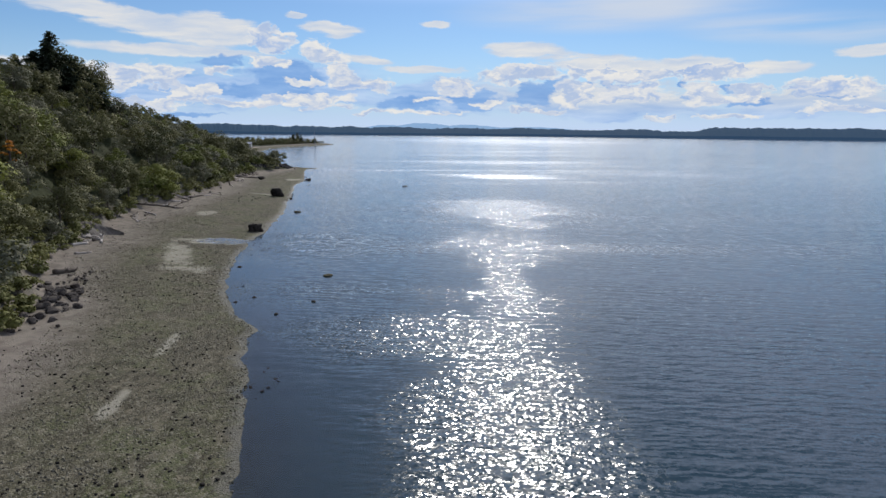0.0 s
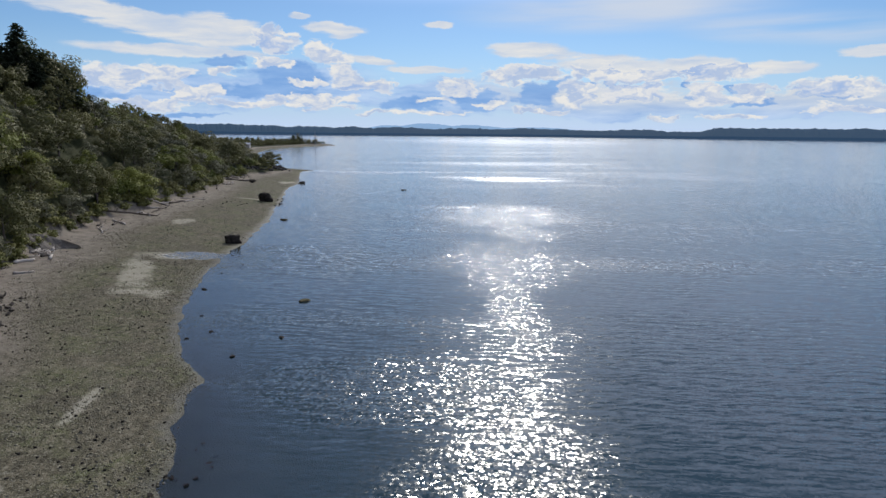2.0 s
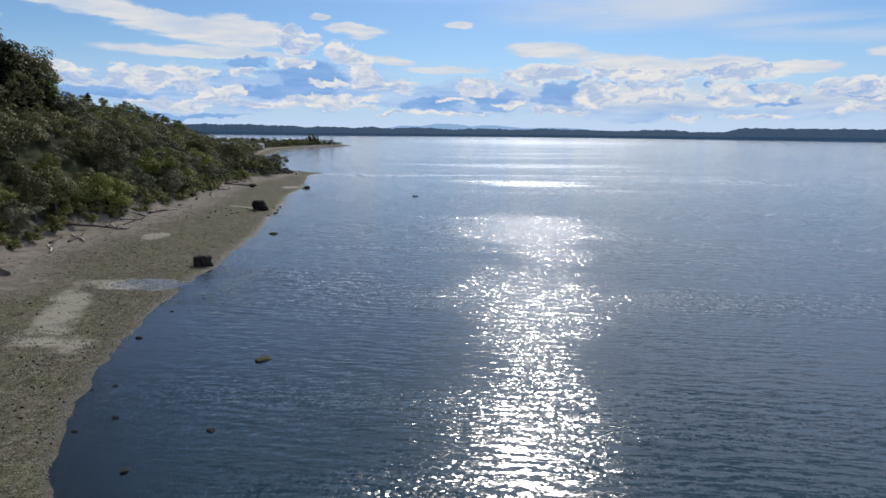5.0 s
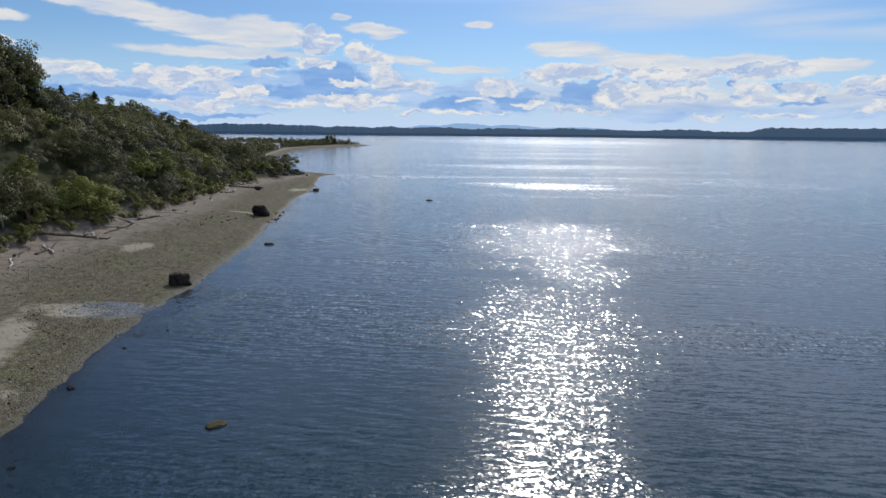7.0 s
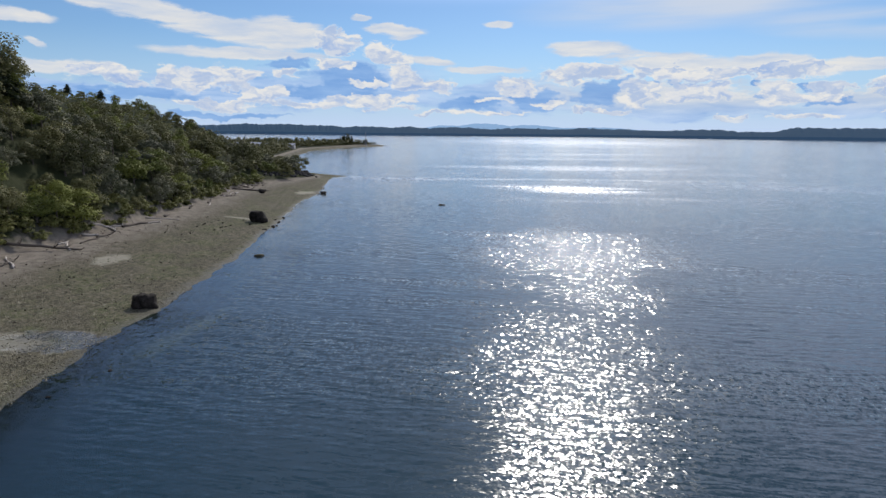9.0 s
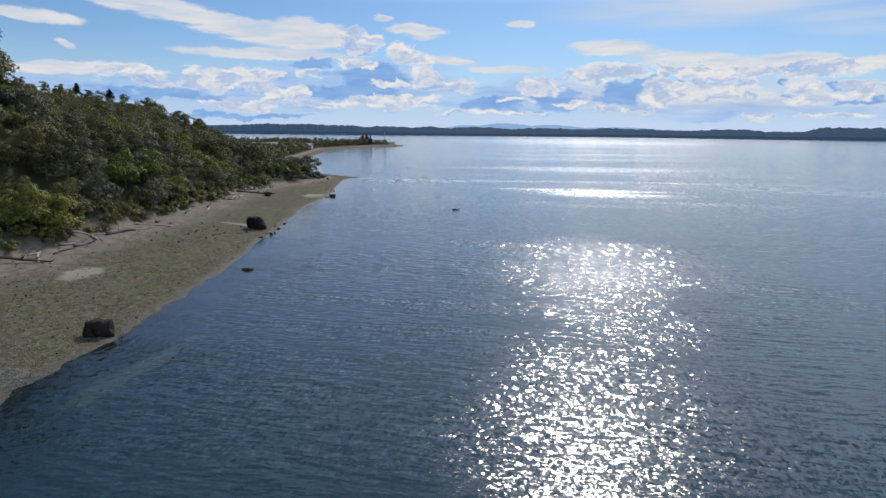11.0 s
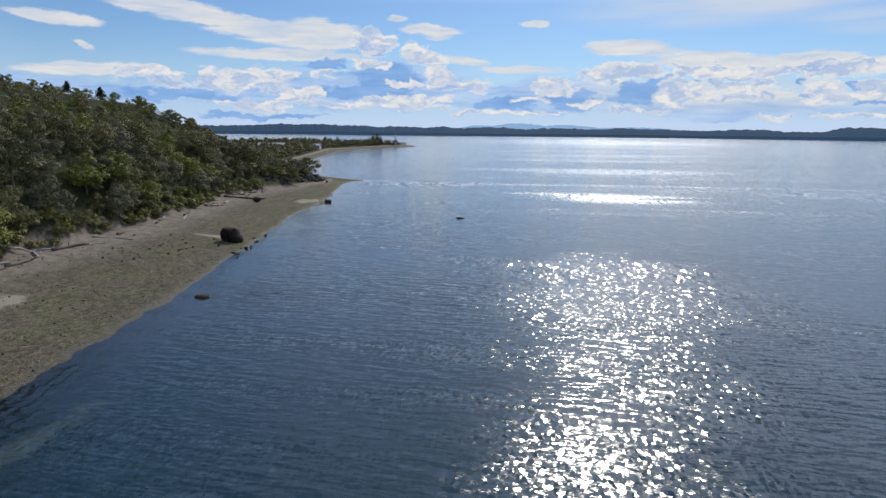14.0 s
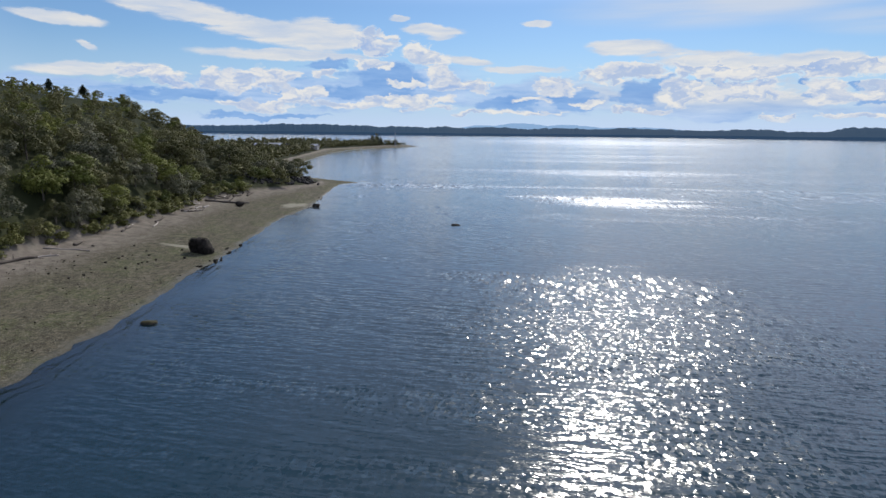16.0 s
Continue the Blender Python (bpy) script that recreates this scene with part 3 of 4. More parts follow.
def tube(points, radii, sides=7):
    """Vertices and faces of a tapering tube through the points."""
    verts, faces = [], []
    pts = [Vector(p) for p in points]
    for k, p in enumerate(pts):
        d = (pts[min(k + 1, len(pts) - 1)] - pts[max(k - 1, 0)]).normalized()
        s = d.orthogonal().normalized()
        t = d.cross(s)
        for j in range(sides):
            w = 2 * math.pi * j / sides
            verts.append(p + (s * math.cos(w) + t * math.sin(w)) * radii[k])
    for k in range(len(pts) - 1):
        for j in range(sides):
            b, c = k * sides + j, k * sides + (j + 1) % sides
            faces.append((b, c, c + sides, b + sides))
    faces.append(tuple(range(sides))[::-1])
    faces.append(tuple(range((len(pts) - 1) * sides, len(pts) * sides)))
    return verts, faces


def join(pieces):
    verts, faces = [], []
    for v, f in pieces:
        o = len(verts)
        verts += list(v)
        faces += [tuple(i + o for i in face) for face in f]
    return verts, faces


# ---- the lie of the land ----
SHORE_Y = [-600, -100, 0, 35, 51, 61, 68, 76, 91, 108, 126, 142, 160, 175, 194, 215, 249, 264, 292, 309, 339, 372, 385, 389, 397, 440, 532, 633, 800, 900, 1000, 1042, 1062, 1075, 1300]
SHORE_X = [12, -2, -9, -13.7, -17.7, -21.0, -22.3, -27.3, -33.6, -37.6, -40.6, -41.2, -43.6, -45.2, -49.6, -53, -60, -63, -64.8, -68.5, -75.6, -82, -76, -92, -110, -134, -164, -189, -222, -220, -192, -174, -260, -900, -4000]
FOOT_Y = [-600, -100, 0, 40, 57, 70, 84, 97, 110, 131, 150, 172, 200, 225, 255, 285, 300, 318, 336, 350, 360, 397, 440, 532, 800, 1000, 1042, 1075, 1300]
FOOT_X = [-30, -34, -38, -42, -45, -50, -58, -66, -69.5, -75, -79.5, -81, -82.5, -85, -88.5, -96, -96, -92, -86.5, -84, -86, -118, -146, -177, -240, -218, -192, -950, -4050]
RISE_D = [0, 3, 10, 25, 40, 60, 100, 150, 600, 5000]
RISE_Z = [0, 3, 10, 18, 23, 26, 33, 39, 42, 60]


def smooth(v, lo, hi):
    t = np.clip((v - lo) / (hi - lo), 0, 1)
    return t * t * (3 - 2 * t)


def wobble(x, y, s, seed=0.0):
    return (np.sin(x * s + 1.3 * np.sin(y * s * 0.7 + seed)) * np.cos(y * s * 1.1 + seed * 2 + 0.8 * np.sin(x * s * 0.9)) + 0.5 * np.sin(x * s * 2.3 + seed) * np.sin(y * s * 2.1 - seed))


def land(x, y):
    """Height of the ground, and the share of the way from the waterline (0) to the bluff's foot (1)."""
    x, y = np.asarray(x, float), np.asarray(y, float)
    xs = np.interp(y, SHORE_Y, SHORE_X) + 0.5 * wobble(y, y * 0.3, 0.55) + 0.2 * wobble(y, 0 * y, 2.1, 1.0)
    xf = np.interp(y, FOOT_Y, FOOT_X) + 0.8 * wobble(y, y * 0.2, 0.33, 2.0)
    u = (xs - x) / np.maximum(xs - xf, 4.0)
    d = xf - x
    full = 1 - 0.72 * smooth(y - 1.2 * np.clip(d, 0, 130), 248, 338) - 0.22 * smooth(y, 420, 560)
    full = np.where(y < 130, full * (0.75 + 0.25 * smooth(y, 60, 130)), full)
    full = full * (1 + 0.42 * smooth(y, 95, 140) * (1 - smooth(y, 195, 228)) * smooth(d, 8, 28))
    z = 2.4 * np.clip(u, 0, 1) ** 1.2 + full * np.interp(d, RISE_D, RISE_Z) * (d > 0)
    z = z + np.where(d > 6, 0.5 * wobble(x, y, 0.12, 3.0), 0) + np.where((u > 0.03) & (u < 1.2), 0.07 * wobble(x, y, 0.6, 1.0) * np.clip(u * 5, 0, 1), 0)
    out = np.clip(x - xs, 0, None)
    z = np.where(u < 0, np.maximum(-0.055 * out - 0.0006 * out ** 2, -9.0), z)
    # low bars that the tide has left dry
    for bx, by, rx, ry, h in ((-196, 770, 22, 7, 0.28), (-190, 815, 14, 8, 0.2), (-206, 745, 12, 4, 0.2)):
        z = np.maximum(z, h - 0.6 * (((x - bx) / rx) ** 2 + ((y - by) / ry) ** 2))
    return z, u


def ground_at(x, y):
    return float(land(x, y)[0])


def lines(*spans):
    out = []
    for a, b, s in spans:
        out += list(np.arange(a, b, s))
    return np.array(out + [spans[-1][1]])


gx = lines((-4600, -1000, 400), (-1000, -300, 50), (-300, -130, 4), (-130, -100, 1.6), (-100, -6, 0.8), (-6, 60, 6), (60, 400, 60), (400, 4600, 600))
gy = lines((-2000, -200, 300), (-200, 20, 10), (20, 160, 0.9), (160, 400, 1.5), (400, 1100, 6), (1100, 4600, 350))
px, py = np.meshgrid(gx, gy)
pz, pu = land(px, py)
tagged(sheet("ground", gx, gy, pz, GROUND, {"shore": np.clip(pu, -2, 3)}), "grey-brown gravel beach rising to a wooded bluff", "beach", kind="structure")

wx = lines((-4700, -700, 400), (-700, -300, 40), (-300, -100, 5), (-100, 30, 1.5), (30, 330, 60), (330, 4700, 690))
wy = lines((-2500, -200, 300), (-200, 20, 20), (20, 420, 1.5), (420, 1100, 8), (1100, 4700, 400))
qx, qy = np.meshgrid(wx, wy)
qz, _ = land(qx, qy)
tagged(sheet("water", wx, wy, 0 * qz, WATER, {"depth": np.clip(-qz, 0, 9)}), "calm grey-blue sea with wind ripples and sun glitter", "sea", kind="structure")


# ---- distant shore and mountains ----
def ridge(name, way, width, mat, label, seed, step=12.0, rough=3.0):
    """Long hill along the line of (x, y, height) points."""
    pts = np.array(way, float)
    d = np.concatenate([[0], np.cumsum(np.hypot(np.diff(pts[:, 0]), np.diff(pts[:, 1])))])
    s = np.arange(0, d[-1], step)
    x, y, h = (np.interp(s, d, pts[:, k]) for k in range(3))
    r = np.random.default_rng(seed)
    h = h + rough * (np.convolve(r.normal(size=len(s) + 8), np.ones(9) / 3, "valid")) + 0.5 * rough * r.normal(size=len(s))
    h = np.maximum(h, 3)
    verts, faces = [], []
    prof = ((0.0, -2.0, 0.0), (0.015, 1.0, 0.0), (0.04, 9.0, 0.1), (0.35, 0.0, 0.72), (0.75, 0.0, 1.0), (1.0, -2.0, 0.0))
    for k in range(len(s)):
        for f, a, b in prof:
            verts.append((x[k] * (1 + f * width / 3000), y[k] + f * width, a + b * h[k] * (0.94 + 0.06 * r.random())))
    m = len(prof)
    for k in range(len(s) - 1):
        for j in range(m - 1):
            i = k * m + j
            faces.append((i, i + m, i + m + 1, i + 1))
    return tagged(new(name, mesh_from(name, verts, faces, mat)), label, "shore", kind="structure")


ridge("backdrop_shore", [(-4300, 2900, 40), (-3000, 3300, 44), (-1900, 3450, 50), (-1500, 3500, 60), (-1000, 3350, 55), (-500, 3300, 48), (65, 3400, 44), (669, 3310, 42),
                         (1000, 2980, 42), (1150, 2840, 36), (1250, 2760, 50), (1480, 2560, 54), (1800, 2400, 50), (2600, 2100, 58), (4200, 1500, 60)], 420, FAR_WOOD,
      "far wooded shore across the water, blue-grey haze painted in", 3)
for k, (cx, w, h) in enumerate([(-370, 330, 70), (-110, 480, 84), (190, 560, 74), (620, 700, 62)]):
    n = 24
    ridge("backdrop_mountain", [(cx - w + 2 * w * i / n, 4300, 20 + (h - 20) * math.cos((i / n - 0.5) * math.pi) ** 2) for i in range(n + 1)], 200, FAR_PEAK, "mountain on the horizon, pale blue haze painted in", 20 + k, 20.0, 0.6)


# ---- plants ----
def spray(centres, normals, size, r, long=1.35):
    """Corners of bent leaf sprays lying about the given normals."""
    k = len(centres)
    nrm = normals / np.maximum(np.linalg.norm(normals, axis=1, keepdims=True), 1e-6)
    t = np.cross(nrm, r.normal(size=(k, 3)))
    t /= np.maximum(np.linalg.norm(t, axis=1, keepdims=True), 1e-6)
    b = np.cross(nrm, t)
    s = (size * r.uniform(0.6, 1.3, k))[:, None]
    droop = nrm * s * r.uniform(-0.35, 0.1, k)[:, None]
    return np.stack([centres - t * s * long * 0.5 + droop, centres - b * s * 0.42, centres + t * s * long * 0.5 + droop, centres + b * s * 0.42], 1)


def unit(r, k, low=-1.0):
    z = r.uniform(low, 1, k)
    w = r.uniform(0, 2 * math.pi, k)
    q = np.sqrt(1 - z * z)
    return np.stack([q * np.cos(w), q * np.sin(w), z], 1)


def crown_corners(seed, height, radius, clumps, leaves, size, base=0.12, top=1.0):
    """Leaf sprays of a broad-leaved crown made of uneven clumps with gaps between them; also the clumps' middles."""
    r = np.random.default_rng(seed)
    d = unit(r, clumps, -0.75)
    mid = height * (base + top) / 2
    half = height * (top - base) / 2
    reach = r.uniform(0.45, 0.92, clumps) * (1 + 0.22 * np.sin(3 * np.arctan2(d[:, 1], d[:, 0]) + seed) + 0.15 * np.sin(5 * d[:, 2] + seed))
    c = np.stack([d[:, 0] * radius * reach, d[:, 1] * radius * reach, mid + d[:, 2] * half * reach], 1)
    out = []
    for k in range(clumps):
        rad = radius * r.uniform(0.24, 0.44)
        v = unit(r, leaves, -0.45)
        p = c[k] + v * rad * r.uniform(0.70, 1.0, leaves)[:, None] * np.array([1.15, 1.15, 0.75])
        nr = v * 1.0 + np.array([0, 0, 0.45]) + r.normal(size=(leaves, 3)) * 0.22
        out.append(spray(p, nr, size, r))
    return np.concatenate(out), c


def trunk_shape(seed, height, radius, clumps, limbs=6):
    r = np.random.default_rng(seed + 500)
    bend = r.normal(size=2) * 0.05 * height
    line = [(bend[0] * f * f, bend[1] * f * f, height * f) for f in (-0.06, 0.0, 0.15, 0.35, 0.6, 0.85)]
    girth = 0.022 * height
    pieces = [tube(line, [girth * 1.5, girth * 1.25, girth, girth * 0.8, girth * 0.5, girth * 0.18])]
    for k in r.choice(len(clumps), min(limbs, len(clumps)), replace=False):
        c = clumps[k]
        f = min(max(c[2] / height - 0.22, 0.15), 0.7)
        s = Vector((bend[0] * f * f, bend[1] * f * f, height * f))
        e = Vector(c)
        m = s.lerp(e, 0.5) + Vector((0, 0, 0.06 * height))
        pieces.append(tube([s, m, e], [girth * 0.5, girth * 0.32, girth * 0.1], 5))
    return join(pieces)


def fir_corners(seed, height, radius, size, whorls=22, crooked=0.25):
    """Needle sprays along drooping boughs in whorls."""
    r = np.random.default_rng(seed)
    out = []
    for k in range(whorls):
        f = 0.10 + 0.88 * k / (whorls - 1)
        reach0 = radius * (1 - f) ** 0.62 + 0.3
        for j in range(int(12 - 6 * f)):
            w = r.uniform(0, 2 * math.pi)
            reach = reach0 * r.uniform(1 - 1.6 * crooked, 1 + crooked)
            m = max(int(reach / (size * 0.30)), 3)
            s = np.linspace(0.08, 1, m)
            bough = np.stack([np.cos(w) * s * reach, np.sin(w) * s * reach, height * f + reach * (0.10 * s - 0.32 * s * s)], 1)
            for copy in range(2):
                p = bough + r.normal(size=(m, 3)) * np.array([0.16, 0.16, 0.08]) * (size / 0.5)
                out.append(spray(p, np.array([0, 0, 1.0]) + r.normal(size=(m, 3)) * 0.45, size * (1.1 - 0.4 * s.mean()), r, 1.7))
    return np.concatenate(out)


def broad_tree(name, seed, height, radius, mat, label, clumps=32, leaves=98, size=0.35, category="tree", base=0.02):
    ob = tagged(new(name), label, category, "trees on the bluff")
    q, c = crown_corners(seed, height, radius, clumps, leaves, size, base)
    v, f = trunk_shape(seed, height, radius, c)
    part("trunk", mesh_from("trunk", v, f, BARK, True), ob, "grey-brown trunk with limbs")
    part("crown", quads("crown", q, mat), ob)
    return ob


def fir_tree(name, seed, height, radius, label, size=0.5, whorls=22, crooked=0.25):
    ob = tagged(new(name), label, "conifer")
    g = 0.017 * height
    v, f = tube([(0, 0, -0.05 * height), (0, 0, 0), (0, 0, height * 0.5), (0, 0, height * 0.97)], [g * 1.3, g, g * 0.6, g * 0.1])
    part("trunk", mesh_from("trunk", v, f, BARK, True), ob, "dark straight trunk")
    part("crown", quads("crown", fir_corners(seed, height, radius, size, whorls, crooked), LEAF_FIR), ob)
    return ob


def shrub(name, seed, height, radius, mat, label, clumps=16, leaves=42, size=0.36):
    ob = tagged(new(name), label, "shrub", "shrubs along the bluff foot")
    q, c = crown_corners(seed, height, radius, clumps, leaves, size, -0.05)
    v, f = join([tube([(0, 0, -0.3), Vector(c[k]) * 0.5, Vector(c[k])], [0.07, 0.05, 0.02], 5) for k in range(5)])
    part("stem", mesh_from("stem", v, f, BARK, True), ob)
    part("crown", quads("crown", q, mat), ob)
    return ob


def stand(ob, x, y, turn, scale=1.0, sink=0.15, tall=1.0):
    """Sets a new copy of a thing on the ground."""
    m = Matrix.LocRotScale((x, y, ground_at(x, y) - sink), Euler((0, 0, turn)), (scale, scale, scale * tall))
    return copy_thing(ob, m)


def scatter(count, near, x0, x1, y0, y1, keep, gap, r, tries=40):
    """Places at least gap metres apart for which keep(x, y) holds."""
    cell, out = {}, list(near)
    for p in out:
        cell.setdefault((int(p[0] // gap), int(p[1] // gap)), []).append(p)
    made = []
    for _ in range(count * tries):
        if len(made) >= count:
            break
        x, y = r.uniform(x0, x1), r.uniform(y0, y1)
        if not keep(x, y):
            continue
        i, j = int(x // gap), int(y // gap)
        if any((x - a) ** 2 + (y - b) ** 2 < gap * gap for u in (-1, 0, 1) for v in (-1, 0, 1) for a, b in cell.get((i + u, j + v), ())):
            continue
        cell.setdefault((i, j), []).append((x, y))
        made.append((x, y))
    return made


def foot_x(y):
    return float(np.interp(y, FOOT_Y, FOOT_X))


def inland(x, y):
    return foot_x(y) - x


ALDERS = [broad_tree("alder_tree", 11 + k, h, r, LEAF_ALDER, "dark green alder with a dense uneven crown on the bluff")
          for k, (h, r) in enumerate([(9.5, 4.6), (10.5, 5.0), (8.6, 4.4), (11.5, 4.8)])]
WILLOWS = [broad_tree("willow_tree", 31 + k, h, r, LEAF_WILLOW, "grey-green willow with drooping leafy boughs on the bluff", base=-0.02)
           for k, (h, r) in enumerate([(8.0, 4.4), (9.2, 4.8)])]
MAPLES = [broad_tree("maple_tree", 51 + k, h, r, LEAF_MAPLE, "bright green maple with a broad leafy crown on the bluff", base=0.02)
          for k, (h, r) in enumerate([(9.0, 4.8), (7.6, 4.3)])]
SHRUBS = [shrub("shrub", 71 + k, h, r, LEAF_SCRUB, "yellow-green shrub at the foot of the bluff") for k, (h, r) in enumerate([(2.6, 2.0), (3.4, 2.3), (1.9, 1.7)])]

r = np.random.default_rng(5)
spots = scatter(232, [], -125, -42, 50, 352, lambda x, y: (1.2 if y < 308 else 8.0) < inland(x, y) < 34 and (y > 100 or inland(x, y) > 4), 5.5, r, 300)
for ob, (x, y) in zip(ALDERS + WILLOWS + MAPLES, spots):
    ob.matrix_world = pose(x, y, ground_at(x, y) - 0.4)
for x, y in spots[8:]:
    d = inland(x, y)
    pick = r.random()
    kind = ALDERS if pick < 0.58 else WILLOWS if pick < 0.80 else MAPLES
    s = 0.88 * r.choice([r.uniform(0.62, 0.95), r.uniform(0.95, 1.42)]) * (0.72 if d < 4 else 0.9 if d < 9 else 1.0) * (0.75 if y > 312 else 1.0) * (0.82 if d > 24 else 1.0) * (1.0 if y < 225 or d < 12 else 0.86 if d < 20 else 0.74)
    stand(kind[r.integers(len(kind))], x, y, r.uniform(0, 6.28), s, 0.4, r.uniform(0.86, 1.16))
for x, y, s in ((-89, 135, 1.15), (-86, 141, 0.95), (-92, 130, 1.0), (-95, 139, 1.1), (-84, 178, 0.9), (-92, 226, 1.0), (-88, 232, 0.8), (-97, 262, 0.9)):
    stand(MAPLES[0], x, y, x * 3, s, -0.6)
for x, y, s in ((-114, 201, 1.4), (-118, 206, 1.3), (-112, 197, 1.3), (-121, 199, 1.5)):
    stand(ALDERS[3], x, y, x * 2, s, 0.5)
low = scatter(200, [], -100, -40, 46, 350, lambda x, y: (-0.2 if y < 310 else 7.0) < inland(x, y) < (10 if y < 112 or y > 310 else 4.0), 1.7, r, 200)
for ob, (x, y) in zip(SHRUBS, low):
    ob.matrix_world = pose(x, y, ground_at(x, y) - 0.3)
for x, y in low[3:]:
    stand(SHRUBS[r.integers(3)], x, y, r.uniform(0, 6.28), r.uniform(0.6, 1.15), 0.3, r.uniform(0.8, 1.1))

rowan = broad_tree("rowan_tree", 90, 11.0, 1.3, LEAF_ROWAN, "small tree with a bright orange crown among the green", 14, 44, 0.30)
rowan.matrix_world = pose(-82.5, 116.5, ground_at(-82.5, 116.5))

# the great fir on the crest
FIRS = [fir_tree("fir_tree", 5 + k, h, w, "tall dark fir with a broad ragged crown on the crest", 0.62, 26, 0.42) for k, (h, w) in enumerate([(13.0, 7.5), (18.5, 8.2)])]
for ob, (x, y) in zip(FIRS, ((-113.5, 194.0), (-118.7, 191.5))):
    tagged(ob, group="firs on the crest").matrix_world = pose(x, y, ground_at(x, y) + 1.0)
for k, x, y, s in ((0, -111.0, 196, 0.75), (1, -116.5, 188, 0.70), (0, -114, 200, 0.90), (0, -123.0, 190, 0.85), (0, -127, 188, 0.60)):
    stand(FIRS[k], x, y, x, s, -0.5)
small_fir = fir_tree("fir_tree", 9, 5.2, 2.2, "small dark conifer standing out on the hilltop", 0.4, 14, 0.35)
small_fir.matrix_world = pose(-219, 369, ground_at(-219, 369) + 2.5)
for x, y, s in ((-225, 366, 0.5), (-197, 363, 0.8)):
    stand(small_fir, x, y, 1.0 + x, s, -2.5)


def woods(name, places, label, mat, heights, clumps, leaves, size, seed, base=-0.1, spread=0.42):
    """Far woods: many small crowns joined into one mesh."""
    r = np.random.default_rng(seed)
    base_set = [crown_corners(seed * 10 + k, 1.0, spread, clumps, leaves, size, base)[0] for k in range(6)]
    out = []
    zs = land(np.array([p[0] for p in places]), np.array([p[1] for p in places]))[0]
    for (x, y), z in zip(places, zs):
        q = base_set[r.integers(6)]
        h = r.uniform(*heights) * (1.0 if y < 222 or y > 480 or foot_x(y) - x < 12 else 0.84 if y < 250 else 0.70)
        w = r.uniform(0, 6.28)
        c, s = math.cos(w), math.sin(w)
        wide = h * r.uniform(0.85, 1.2)
        v = np.stack([(q[..., 0] * c - q[..., 1] * s) * wide + x, (q[..., 0] * s + q[..., 1] * c) * wide + y, q[..., 2] * h + z - 0.2], -1)
        out.append(v)
    return tagged(new(name, quads(name, np.concatenate(out), mat)), label, "woods", kind="stuff")


rest = scatter(360, spots, -330, -42, -60, 480, lambda x, y: (2 if y > 50 else 0) < inland(x, y) and y - 0.9 * inland(x, y) < 345 and (inland(x, y) < 75 or y > 180) and inland(x, y) < 190, 5.0, r, 60)
woods("bluff_woods", [p for k, p in enumerate(rest) if k % 3], "dense dark green woods over the bluff", LEAF_ALDER, (6.5, 9.5), 20, 30, 0.068, 3)
woods("bluff_scrub", [p for k, p in enumerate(rest) if not k % 3], "lighter green scrub over the bluff top", LEAF_MAPLE, (5.0, 8.0), 20, 30, 0.068, 4)
top = scatter(560, rest, -330, -95, 120, 470, lambda x, y: 19 < inland(x, y) < 190 and y - 0.9 * inland(x, y) < 330, 3.4, r, 60)
woods("hilltop_scrub", top, "low yellow-green scrub over the hilltop", LEAF_SCRUB, (2.6, 4.6), 12, 20, 0.095, 6, -0.1, 0.62)
nose = scatter(130, spots, -190, -80, 300, 460, lambda x, y: 6.0 < inland(x, y) < 60 and y > 318, 3.9, r, 80)
woods("point_woods", nose, "dark green woods on the low point", LEAF_ALDER, (5.0, 8.5), 20, 28, 0.075, 7)
flat_woods = scatter(800, nose, -620, -150, 400, 1030, lambda x, y: 3.0 < inland(x, y) < (30 if r.random() < 0.75 else 160), 4.6, r, 80)
tip = scatter(60, [], -262, -180, 940, 1046, lambda x, y: 1.0 < inland(x, y) < 16, 4.5, r, 80)
woods("tip_scrub", tip, "low dark scrub near the tip of the spit", LEAF_ALDER, (2.0, 4.5), 12, 16, 0.16, 9, -0.1, 0.7)
woods("spit_woods", flat_woods, "far belt of dark green trees along the spit", LEAF_ALDER, (5.0, 10.0), 10, 12, 0.17, 8)


# ---- stones ----
def stone_shape(seed, size, facets=9, detail=3, rough=0.06, blocky=0.75, box=False):
    """A block with worn facets: a sphere cut back by random planes and roughened."""
    r = np.random.default_rng(seed)
    bm = bmesh.new()
    bmesh.ops.create_icosphere(bm, subdivisions=detail, radius=1.0)
    nrm = [Vector(v).normalized() for v in r.normal(size=(facets, 3))] + [Vector((0, 0, 1)), Vector((0, 0, -1))]
    off = list(r.uniform(blocky, 1.0, facets)) + [0.82, 0.8]
    if box:
        nrm = [Vector(v).normalized() for v in ((1, 0.08, 0.10), (-1, 0.1, 0.06), (0.06, 1, 0.12), (-0.1, -1, 0.05), (0.04, 0.10, 1), (0, 0, -1), (1, 1, 0.5))]
        off = [0.72, 0.74, 0.72, 0.70, 0.62, 0.8, 0.95]
    for v in bm.verts:
        d = v.co.normalized()
        k = sum((max(d.dot(n), 0.0) / h) ** 9 for n, h in zip(nrm, off)) ** (-1 / 9) if any(d.dot(n) > 0.2 for n in nrm) else 1.0
        k = min(k, 1.25)
        k *= 1 + rough * (noise.noise(d * 2.3 + Vector((seed, 0, 0))) + 0.5 * noise.noise(d * 6 + Vector((0, seed, 0))))
        v.co = Vector((d.x * k * size[0] / 2, d.y * k * size[1] / 2, d.z * k * size[2] / 2))
    me = bpy.data.meshes.new("stone")
    bm.to_mesh(me)
    bm.free()
    return me


